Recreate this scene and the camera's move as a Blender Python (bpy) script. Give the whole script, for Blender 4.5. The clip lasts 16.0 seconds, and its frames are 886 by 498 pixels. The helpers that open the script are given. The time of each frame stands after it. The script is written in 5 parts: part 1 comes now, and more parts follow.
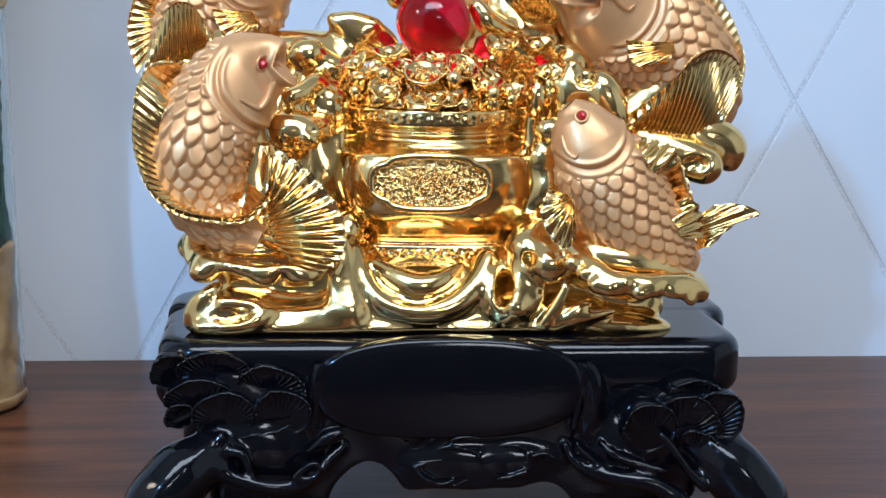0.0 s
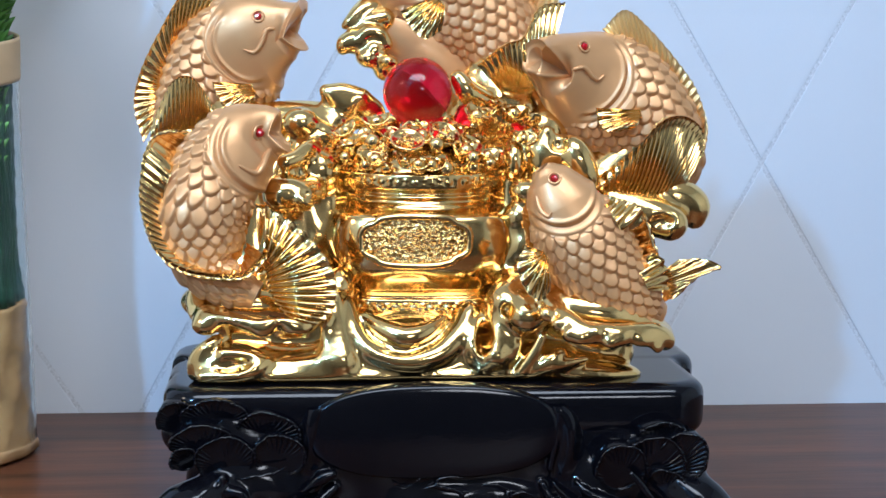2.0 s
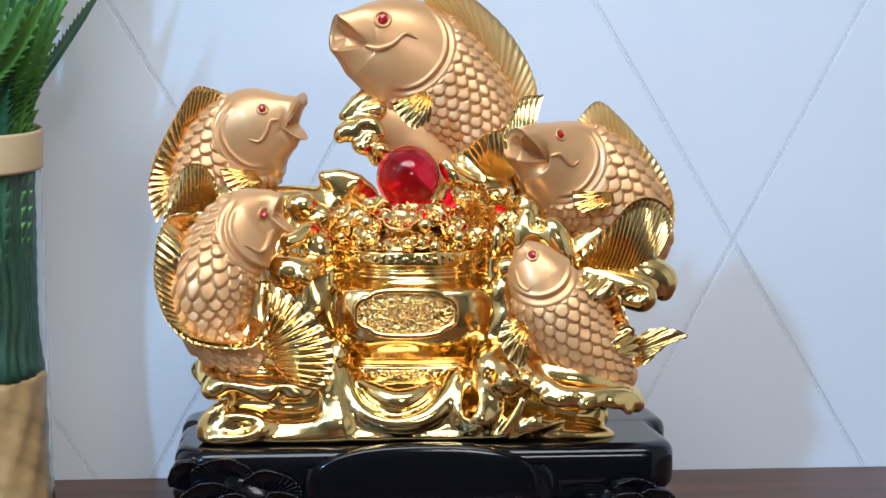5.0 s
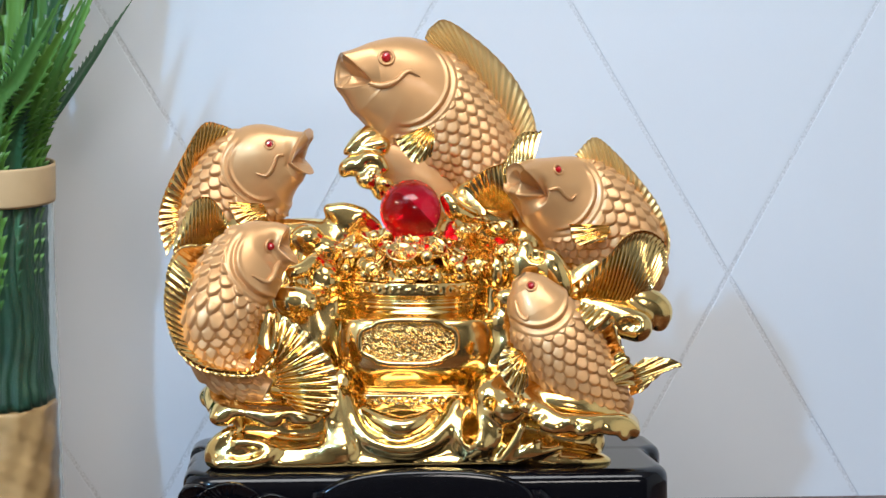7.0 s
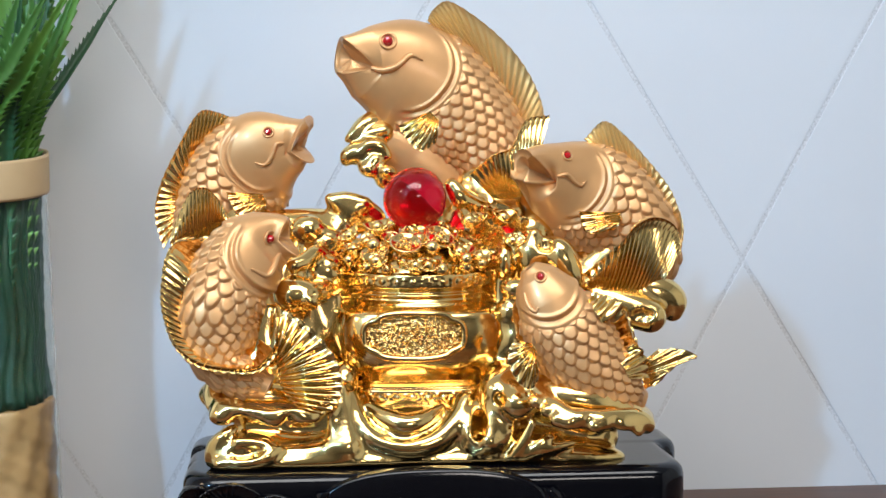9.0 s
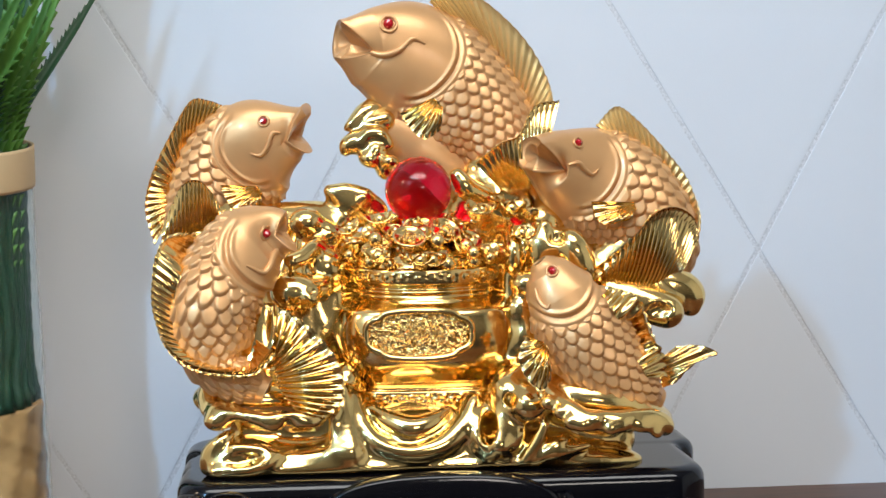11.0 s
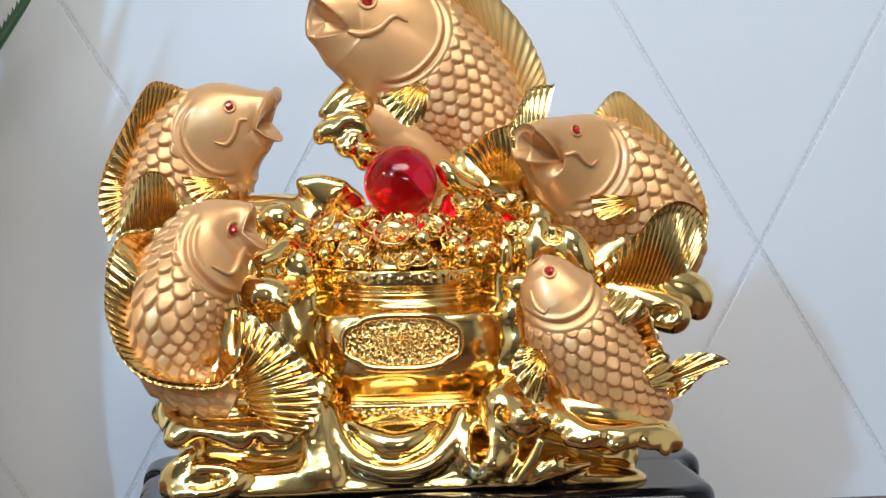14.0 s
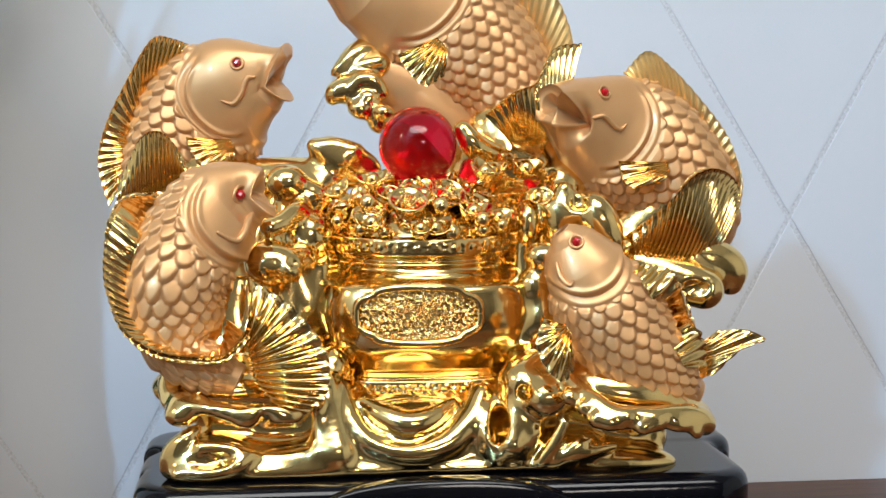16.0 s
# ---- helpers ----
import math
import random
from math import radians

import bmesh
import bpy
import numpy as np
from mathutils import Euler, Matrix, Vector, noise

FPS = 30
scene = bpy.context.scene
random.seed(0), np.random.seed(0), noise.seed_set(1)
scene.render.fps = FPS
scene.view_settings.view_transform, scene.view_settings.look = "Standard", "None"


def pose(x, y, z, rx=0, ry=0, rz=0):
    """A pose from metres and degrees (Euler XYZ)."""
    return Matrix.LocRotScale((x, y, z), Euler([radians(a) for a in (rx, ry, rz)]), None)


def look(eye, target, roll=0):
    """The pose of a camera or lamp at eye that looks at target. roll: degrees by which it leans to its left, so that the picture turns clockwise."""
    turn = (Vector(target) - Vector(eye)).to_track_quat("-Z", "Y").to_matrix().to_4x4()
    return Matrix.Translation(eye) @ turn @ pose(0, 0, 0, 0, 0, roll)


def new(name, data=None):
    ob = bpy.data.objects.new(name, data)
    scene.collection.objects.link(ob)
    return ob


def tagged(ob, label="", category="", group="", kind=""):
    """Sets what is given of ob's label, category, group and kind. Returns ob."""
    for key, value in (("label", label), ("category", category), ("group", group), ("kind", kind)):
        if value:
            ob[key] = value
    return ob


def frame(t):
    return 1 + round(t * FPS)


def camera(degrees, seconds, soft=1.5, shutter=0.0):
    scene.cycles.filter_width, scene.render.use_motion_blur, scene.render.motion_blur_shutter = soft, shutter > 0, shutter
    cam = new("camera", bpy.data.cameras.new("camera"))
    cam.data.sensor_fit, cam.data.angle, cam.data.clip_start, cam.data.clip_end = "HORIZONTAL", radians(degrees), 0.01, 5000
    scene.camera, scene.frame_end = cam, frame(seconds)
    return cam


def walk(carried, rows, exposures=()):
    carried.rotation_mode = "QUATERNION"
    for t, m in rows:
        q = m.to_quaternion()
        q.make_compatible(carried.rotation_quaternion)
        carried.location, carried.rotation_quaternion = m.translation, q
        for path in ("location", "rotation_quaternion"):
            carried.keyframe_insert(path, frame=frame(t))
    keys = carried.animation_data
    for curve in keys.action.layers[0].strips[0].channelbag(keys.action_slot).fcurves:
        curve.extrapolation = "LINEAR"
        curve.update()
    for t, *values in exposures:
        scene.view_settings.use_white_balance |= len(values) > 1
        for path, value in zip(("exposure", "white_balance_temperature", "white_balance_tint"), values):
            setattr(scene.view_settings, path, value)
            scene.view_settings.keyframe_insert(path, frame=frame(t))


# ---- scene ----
cam = camera(31.50, 16.0)
ROWS = [  # seconds, place in metres, turn in degrees
    (0.0, -0.0906, -0.8966, 0.3108, 79.895, -1.030, -5.482),
    (0.5, -0.0912, -0.9126, 0.3139, 80.124, -0.924, -5.586),
    (1.0, -0.0911, -0.9346, 0.3153, 80.929, -0.861, -5.640),
    (1.5, -0.0908, -0.9544, 0.3155, 81.795, -0.714, -5.669),
    (2.0, -0.0890, -0.9682, 0.3183, 82.142, -0.609, -5.619),
    (2.5, -0.0896, -0.9836, 0.3179, 82.774, -0.566, -5.737),
    (3.0, -0.0892, -0.9930, 0.3189, 83.143, -0.477, -5.762),
    (3.5, -0.0882, -1.0109, 0.3213, 83.475, -0.377, -5.738),
    (4.0, -0.0858, -1.0375, 0.3231, 84.261, -0.264, -5.702),
    (4.5, -0.0865, -1.0504, 0.3230, 84.763, -0.259, -5.596),
    (7.0, -0.0903, -1.0931, 0.3218, 86.494, -0.415, -5.436),
    (7.5, -0.0851, -1.0977, 0.3229, 86.636, -0.246, -5.602),
    (8.0, -0.0877, -1.0887, 0.3235, 86.685, -0.123, -5.827),
    (8.5, -0.0853, -1.0702, 0.3245, 86.083, 0.117, -5.306),
    (9.0, -0.0860, -1.0549, 0.3262, 85.776, 0.234, -5.230),
    (11.5, -0.0858, -0.9820, 0.3244, 85.325, 1.076, -5.615),
    (12.0, -0.0886, -0.9616, 0.3229, 85.331, 1.140, -6.294),
    (12.5, -0.0860, -0.9424, 0.3229, 85.013, 1.175, -6.391),
    (13.0, -0.0866, -0.9316, 0.3183, 85.184, 1.163, -6.526),
    (13.5, -0.0872, -0.9175, 0.3175, 85.267, 0.984, -6.605),
    (14.0, -0.0896, -0.9034, 0.3189, 85.214, 0.661, -6.648),
    (14.5, -0.0886, -0.8943, 0.3191, 84.968, 0.679, -6.384),
    (15.0, -0.0909, -0.8769, 0.3178, 84.781, 0.480, -6.343),
    (15.5, -0.0905, -0.8579, 0.3143, 84.459, 0.346, -6.213),
    (16.0, -0.0916, -0.8496, 0.3151, 83.998, 0.128, -6.422),
]
walk(cam, [(t, pose(*p)) for t, *p in ROWS],
     exposures=[(0.0, -0.02, 5230, 10), (2.0, -0.02, 5250, 10), (4.5, 0.02, 5600, 10), (7.0, 0.05, 6150, 10), (9.0, 0.03, 6250, 10), (12.5, 0.0, 6350, 10), (16.0, -0.05, 6350, 10)])

# ---- world and light ----
world = bpy.data.worlds.new("sky")
scene.world = world
world.use_nodes = True
wn = world.node_tree
sky = wn.nodes.new("ShaderNodeTexSky")
sky.sky_type, sky.sun_disc = "NISHITA", False
sky.sun_elevation, sky.sun_rotation = radians(40), radians(120)
wn.links.new(sky.outputs["Color"], wn.nodes["Background"].inputs["Color"])
wn.nodes["Background"].inputs["Strength"].default_value = 0.10


def area_lamp(name, m, w, h, watts, colour, shape="DISK"):
    data = bpy.data.lights.new(name, "AREA")
    data.shape, data.size, data.size_y, data.energy, data.color = shape, w, h, watts, colour
    ob = new(name, data)
    ob.matrix_world = m
    return ob


# daylight in the small window behind the camera, a lamp on the rear wall, an added warm fill at the side and the lit
# ceiling
area_lamp("window_light", look((-2.0, -3.02, 1.95), (0.0, 0.2, 0.25)), 0.12, 0.15, 62, (0.34, 0.64, 1.0), "RECTANGLE")
area_lamp("wall_lamp", look((0.60, -2.98, 0.95), (0.0, 0.2, 0.25)), 0.6, 0.35, 9, (1.0, 0.92, 0.82), "RECTANGLE")
area_lamp("ceiling_light", look((-0.12, -1.60, 2.12), (-0.12, -1.599, 0)), 2.2, 1.3, 70, (0.97, 0.955, 0.92), "ELLIPSE")
# unseen warm fill, added to lift the left end of the wall
area_lamp("side_fill", look((-1.95, -1.0, 1.35), (-0.35, 0.34, 0.2)), 0.35, 0.35, 7, (1.0, 0.74, 0.48))
scene.view_settings.exposure = 0.0

# ---- materials ----


def material(name, colour, rough=0.5, metal=0.0, coat=0.0, vary=0.0, scale=20.0, bump=0.0, bump_scale=200.0, rough_vary=0.0, transmission=0.0, ior=1.45):
    m = bpy.data.materials.new(name)
    m.use_nodes = True
    n, l = m.node_tree.nodes, m.node_tree.links
    b = n["Principled BSDF"]
    b.inputs["Base Color"].default_value = (*colour, 1)
    b.inputs["Roughness"].default_value, b.inputs["Metallic"].default_value = rough, metal
    b.inputs["Coat Weight"].default_value, b.inputs["Transmission Weight"].default_value, b.inputs["IOR"].default_value = coat, transmission, ior
    b.inputs["Coat Roughness"].default_value = 0.08
    where = n.new("ShaderNodeTexCoord")
    if vary or rough_vary:
        t = n.new("ShaderNodeTexNoise")
        t.inputs["Scale"].default_value, t.inputs["Detail"].default_value = scale, 6
        l.new(where.outputs["Object"], t.inputs["Vector"])
        if vary:
            mix = n.new("ShaderNodeMix")
            mix.data_type = "RGBA"
            mix.inputs[6].default_value = (*[c * (1 - vary) for c in colour], 1)
            mix.inputs[7].default_value = (*[min(1, c * (1 + vary)) for c in colour], 1)
            l.new(t.outputs["Fac"], mix.inputs[0])
            l.new(mix.outputs[2], b.inputs["Base Color"])
        if rough_vary:
            r = n.new("ShaderNodeMapRange")
            r.inputs["To Min"].default_value, r.inputs["To Max"].default_value = max(0, rough - rough_vary), rough + rough_vary
            l.new(t.outputs["Fac"], r.inputs["Value"])
            l.new(r.outputs["Result"], b.inputs["Roughness"])
    if bump:
        t = n.new("ShaderNodeTexNoise")
        t.inputs["Scale"].default_value, t.inputs["Detail"].default_value = bump_scale, 4
        l.new(where.outputs["Object"], t.inputs["Vector"])
        k = n.new("ShaderNodeBump")
        k.inputs["Strength"].default_value, k.inputs["Distance"].default_value = bump, 0.001
        l.new(t.outputs["Fac"], k.inputs["Height"])
        l.new(k.outputs["Normal"], b.inputs["Normal"])
    return m


GOLD = material("gold_plating", (0.92, 0.645, 0.250), 0.145, 1.0, vary=0.05, scale=30, rough_vary=0.03, bump=0.012, bump_scale=90)
DULL_GOLD = material("dull_gold_plating", (0.86, 0.610, 0.260), 0.38, 0.85, vary=0.06, scale=40, rough_vary=0.05)
SATIN = material("satin_gold_paint", (0.67, 0.361, 0.149), 0.37, 0.48, coat=0.15, vary=0.08, scale=60, bump=0.05, bump_scale=1500, rough_vary=0.06)
RUBY = material("red_gem", (0.50, 0.006, 0.012), 0.06, 0.0, coat=1.0)
RED_GLASS = material("red_glass", (0.97, 0.007, 0.030), 0.0, 0.0, transmission=1.0, ior=1.45)
BLACK = material("black_lacquer", (0.0025, 0.0025, 0.004), 0.10, 0.0, rough_vary=0.04, scale=25, bump=0.05, bump_scale=300, ior=1.40)
GLASS = material("clear_plastic", (0.86, 0.90, 0.89), 0.03, 0.0, transmission=1.0, ior=1.2)
TAN = material("tan_card", (0.60, 0.42, 0.22), 0.6, vary=0.10, scale=40, bump=0.15, bump_scale=300)
BURL = material("tan_foot", (0.33, 0.19, 0.075), 0.42, vary=0.35, scale=28, bump=0.25, bump_scale=160)
WALL = material("wall_panel_white", (0.67, 0.70, 0.74), 0.55, vary=0.05, scale=3.2, bump=0.10, bump_scale=700)
GROUT = material("groove_grey", (0.62, 0.64, 0.67), 0.4, vary=0.45, scale=420, bump=0.3, bump_scale=1500)
PLASTER = material("room_plaster", (0.62, 0.58, 0.52), 0.8, vary=0.08, scale=3)
DARK_PLASTER = material("rear_plaster", (0.13, 0.12, 0.105), 0.8, vary=0.08, scale=3)
CEILING = material("ceiling_paint", (0.84, 0.82, 0.78), 0.8, vary=0.03, scale=3)
FLOOR = material("floor_brown", (0.030, 0.021, 0.015), 0.8, vary=0.3, scale=5)


def wood(name, dark, light, along=(1.2, 14, 14)):
    m = bpy.data.materials.new(name)
    m.use_nodes = True
    n, l = m.node_tree.nodes, m.node_tree.links
    b = n["Principled BSDF"]
    where, put = n.new("ShaderNodeTexCoord"), n.new("ShaderNodeMapping")
    put.inputs["Scale"].default_value = along
    l.new(where.outputs["Object"], put.inputs["Vector"])
    t, fine = n.new("ShaderNodeTexNoise"), n.new("ShaderNodeTexNoise")
    t.inputs["Scale"].default_value, t.inputs["Detail"].default_value, t.inputs["Distortion"].default_value = 2.2, 8, 0.6
    fine.inputs["Scale"].default_value, fine.inputs["Detail"].default_value = 16, 5
    for k in (t, fine):
        l.new(put.outputs["Vector"], k.inputs["Vector"])
    add = n.new("ShaderNodeMath")
    add.operation = "MULTIPLY_ADD"
    add.inputs[1].default_value = 0.35
    l.new(fine.outputs["Fac"], add.inputs[0])
    l.new(t.outputs["Fac"], add.inputs[2])
    ramp = n.new("ShaderNodeValToRGB")
    ramp.color_ramp.elements[0].position, ramp.color_ramp.elements[0].color = 0.45, (*dark, 1)
    ramp.color_ramp.elements[1].position, ramp.color_ramp.elements[1].color = 0.88, (*light, 1)
    l.new(add.outputs["Value"], ramp.inputs["Fac"])
    l.new(ramp.outputs["Color"], b.inputs["Base Color"])
    b.inputs["Roughness"].default_value = 0.36
    b.inputs["IOR"].default_value = 1.30
    k = n.new("ShaderNodeBump")
    k.inputs["Strength"].default_value, k.inputs["Distance"].default_value = 0.1, 0.001
    l.new(fine.outputs["Fac"], k.inputs["Height"])
    l.new(k.outputs["Normal"], b.inputs["Normal"])
    return m


LEAVES = [material("leaf_%s" % k, c, 0.38, coat=0.15, vary=0.35, scale=30) for k, c in (("bright", (0.10, 0.25, 0.04)), ("mid", (0.065, 0.18, 0.035)), ("dark", (0.025, 0.085, 0.034)))]
LINING = material("leaf_lining", (0.012, 0.042, 0.022), 0.4, coat=0.1, vary=0.5, scale=40)
TABLE_WOOD = wood("table_wood", (0.030, 0.0102, 0.005), (0.150, 0.052, 0.019))

# ---- geometry ----
TAU = 2 * math.pi


def mesh_of(name, verts, faces, mat, smooth=True):
    me = bpy.data.meshes.new(name)
    me.from_pydata([tuple(v) for v in np.asarray(verts, float).tolist()], [], [tuple(f) for f in (faces.tolist() if isinstance(faces, np.ndarray) else faces)])
    me.materials.append(mat)
    if smooth:
        me.polygons.foreach_set("use_smooth", np.ones(len(me.polygons), bool))
    me.update()
    return me


def part(name, geo, mat, parent=None, label="", smooth=True):
    """One mesh object from (verts, faces) or a bmesh, under a thing or a part."""
    if isinstance(geo, bmesh.types.BMesh):
        me = bpy.data.meshes.new(name)
        bmesh.ops.recalc_face_normals(geo, faces=geo.faces)
        geo.to_mesh(me)
        geo.free()
        me.materials.append(mat)
        me.polygons.foreach_set("use_smooth", np.full(len(me.polygons), smooth))
    else:
        me = mesh_of(name, *geo, mat, smooth)
    ob = new(name, me)
    ob.parent = parent
    if label:
        ob["label"] = label
    return ob


def thing(name, label, category, group="", kind=""):
    return tagged(new(name), label, category, group, kind)


def curve(points, n):
    """n points along a Catmull-Rom line through the points."""
    p = np.asarray(points, float)
    if p.ndim == 1:
        p = p[:, None]
    q = np.vstack([2 * p[0] - p[1], p, 2 * p[-1] - p[-2]])
    t = np.linspace(0, len(p) - 1 - 1e-9, n)
    i = t.astype(int)
    f = (t - i)[:, None]
    a, b, c, d = q[i], q[i + 1], q[i + 2], q[i + 3]
    return 0.5 * (2 * b + (c - a) * f + (2 * a - 5 * b + 4 * c - d) * f ** 2 + (3 * b - a - 3 * c + d) * f ** 3)


def unit(v):
    return v / np.maximum(np.linalg.norm(v, axis=-1, keepdims=True), 1e-12)


def grid_faces(rows, cols, wrap=False):
    i, j = np.meshgrid(np.arange(rows - 1), np.arange(cols if wrap else cols - 1), indexing="ij")
    k = (j + 1) % cols
    return np.stack([i * cols + j, i * cols + k, (i + 1) * cols + k, (i + 1) * cols + j], -1).reshape(-1, 4)


def joined(geos):
    verts, faces, at = [], [], 0
    for v, f in geos:
        verts.append(np.asarray(v, float))
        faces += [tuple(int(k) + at for k in q) for q in f]
        at += len(v)
    return np.vstack(verts), faces


def tube(points, radius, n=40, sides=12, flat=1.0):
    """A round rod with rounded ends along a line; radius: one number or a list."""
    p = curve(points, n)
    r = curve(radius, n)[:, 0] if np.ndim(radius) else np.full(n, radius)
    t = unit(np.gradient(p, axis=0))
    ref = np.array([0.13, -1.0, 0.21])
    a = unit(np.cross(t, ref))
    b = np.cross(a, t)
    end = np.array([0.05, 0.6, 0.9])
    p = np.vstack([p[0] - t[0] * r[0] * (1 - end)[:, None], p, p[-1] + t[-1] * r[-1] * (1 - end[::-1])[:, None]])
    r = np.concatenate([r[0] * end, r, r[-1] * end[::-1]])
    a, b = (np.vstack([np.repeat(k[:1], 3, 0), k, np.repeat(k[-1:], 3, 0)]) for k in (a, b))
    ang = np.linspace(0, TAU, sides, endpoint=False)
    v = p[:, None] + (np.cos(ang)[None, :, None] * a[:, None] * flat + np.sin(ang)[None, :, None] * b[:, None]) * r[:, None, None]
    faces = grid_faces(len(p), sides, True).tolist() + [list(range(sides)), list(range((len(p) - 1) * sides, len(p) * sides))[::-1]]
    return v.reshape(-1, 3), faces


def lathe(profile, centre, n=96, squash=(1, 1), swell=None):
    """A turned body: profile rows of (radius, z); swell gives what is added to the radius at a height and angle."""
    pr = np.asarray(profile, float)
    ang = np.linspace(0, TAU, n, endpoint=False)
    if swell is not None:
        r = pr[:, :1] + swell(pr[:, 1:2], ang[None])
        v = np.stack([r * np.cos(ang) + centre[0], r * np.sin(ang) + centre[1], np.repeat(pr[:, 1:2], n, 1)], -1)
        return v.reshape(-1, 3), grid_faces(len(pr), n, True)
    v = np.stack([pr[:, None, 0] * np.cos(ang) * squash[0] + centre[0], pr[:, None, 0] * np.sin(ang) * squash[1] + centre[1], np.repeat(pr[:, 1:2], n, 1)], -1)
    return v.reshape(-1, 3), grid_faces(len(pr), n, True)


def ball(centre, r, n=16):
    pr = [(max(1e-5, math.sin(a)), -math.cos(a)) for a in np.linspace(0, math.pi, n)]
    v, f = lathe(pr, (0, 0), 2 * n)
    return v * np.asarray(r) + np.asarray(centre), f


def turned(geo, m):
    v, f = geo
    m = np.array(m)
    return np.asarray(v) @ m[:3, :3].T + m[:3, 3], f


def frame_on(place, normal, spin=0.0):
    """The pose whose z is the normal."""
    q = Vector(normal).to_track_quat("Z", "Y").to_matrix().to_4x4()
    return Matrix.Translation(Vector(place)) @ q @ Matrix.Rotation(radians(spin), 4, "Z")


def box_geo(lo, hi):
    x, y, z = zip(lo, hi)
    v = [(a, b, c) for c in z for b in y for a in x]
    return np.array(v), [(0, 2, 3, 1), (4, 5, 7, 6), (0, 1, 5, 4), (2, 6, 7, 3), (0, 4, 6, 2), (1, 3, 7, 5)]


def bevelled_box(lo, hi, r=0.003, seg=2):
    bm = bmesh.new()
    v, f = box_geo(lo, hi)
    vs = [bm.verts.new(p) for p in v]
    for q in f:
        bm.faces.new([vs[k] for k in q])
    bmesh.ops.bevel(bm, geom=list(bm.edges), offset=r, segments=seg, affect="EDGES", profile=0.7)
    return bm


# soft solids: a field of blobs and rods, meshed where it is zero
class Field:
    def __init__(self, lo, hi, step):
        self.lo, self.step = np.array(lo, float), step
        self.axes = [np.arange(a, b + step, step) for a, b in zip(lo, hi)]
        self.d = np.full([len(a) for a in self.axes], 0.05)

    def near(self, lo, hi):
        """The part of the grid within these bounds."""
        cut = tuple(slice(max(0, np.searchsorted(a, p) - 1), max(1, np.searchsorted(a, q) + 1)) for a, p, q in zip(self.axes, lo, hi))
        x, y, z = np.meshgrid(*[a[c] for a, c in zip(self.axes, cut)], indexing="ij")
        return cut, x, y, z

    def mix(self, where, d, k, cut=False):
        was = self.d[where]
        if cut:
            h = np.clip(0.5 - 0.5 * (was + d) / k, 0, 1)
            self.d[where] = was * (1 - h) - d * h + k * h * (1 - h)
        else:
            h = np.clip(0.5 + 0.5 * (was - d) / k, 0, 1)
            self.d[where] = was * (1 - h) + d * h - k * h * (1 - h)
        return self

    def blob(self, c, r, k=0.006, turn=0, cut=False):
        r = np.asarray(r, float) * np.ones(3)
        far = max(r) + k + 0.012
        where, x, y, z = self.near([a - far for a in c], [a + far for a in c])
        x, y, z = x - c[0], y - c[1], z - c[2]
        if turn:
            a = radians(turn)
            x, z = x * math.cos(a) + z * math.sin(a), z * math.cos(a) - x * math.sin(a)
        k0 = np.sqrt((x / r[0]) ** 2 + (y / r[1]) ** 2 + (z / r[2]) ** 2)
        k1 = np.sqrt((x / r[0] ** 2) ** 2 + (y / r[1] ** 2) ** 2 + (z / r[2] ** 2) ** 2) + 1e-9
        return self.mix(where, k0 * (k0 - 1) / k1, k, cut)

    def rod(self, points, radius, k=0.005, cut=False, scale=1.0):
        p = np.asarray(points, float)
        r = np.asarray(radius, float) * np.ones(len(p))
        if len(p) > 2:
            m = 5 * (len(p) - 1) + 1
            p, r = curve(p, m), curve(r, m)[:, 0]
        far = r.max() + k + 0.012
        where, x, y, z = self.near(p.min(0) - far, p.max(0) + far)
        best = None
        for a, b, ra, rb in zip(p[:-1], p[1:], r[:-1], r[1:]):
            ab = b - a
            h = np.clip(((x - a[0]) * ab[0] + (y - a[1]) * ab[1] + (z - a[2]) * ab[2]) / max(ab @ ab, 1e-12), 0, 1)
            d = np.sqrt((x - a[0] - h * ab[0]) ** 2 + (y - a[1] - h * ab[1]) ** 2 + (z - a[2] - h * ab[2]) ** 2) - (ra + (rb - ra) * h)
            best = d if best is None else np.minimum(best, d)
        return self.mix(where, best, k, cut)

    def slab(self, lo, hi, r=0.01, k=0.006, cut=False):
        c, h = (np.array(lo) + hi) / 2, (np.array(hi) - lo) / 2 - r
        where, x, y, z = self.near(np.array(lo) - 0.03, np.array(hi) + 0.03)
        q = [np.abs(g - c[i]) - h[i] for i, g in enumerate((x, y, z))]
        out = np.sqrt(sum(np.maximum(g, 0) ** 2 for g in q))
        return self.mix(where, out + np.minimum(np.maximum(np.maximum(q[0], q[1]), q[2]), 0) - r, k, cut)

    def plate(self, lo, hi, plan, r, k=0.006):
        """A flat plate with wide round corners in plan and rounded edges."""
        where, x, y, z = self.near(np.array(lo) - 0.03, np.array(hi) + 0.03)
        c, h = (np.array(lo) + hi) / 2, (np.array(hi) - lo) / 2
        qx, qy = np.abs(x - c[0]) - h[0] + plan, np.abs(y - c[1]) - h[1] + plan
        flat = np.sqrt(np.maximum(qx, 0) ** 2 + np.maximum(qy, 0) ** 2) + np.minimum(np.maximum(qx, qy), 0) - plan + r
        tall = np.abs(z - c[2]) - h[2] + r
        d = np.sqrt(np.maximum(flat, 0) ** 2 + np.maximum(tall, 0) ** 2) + np.minimum(np.maximum(flat, tall), 0) - r
        return self.mix(where, d, k)

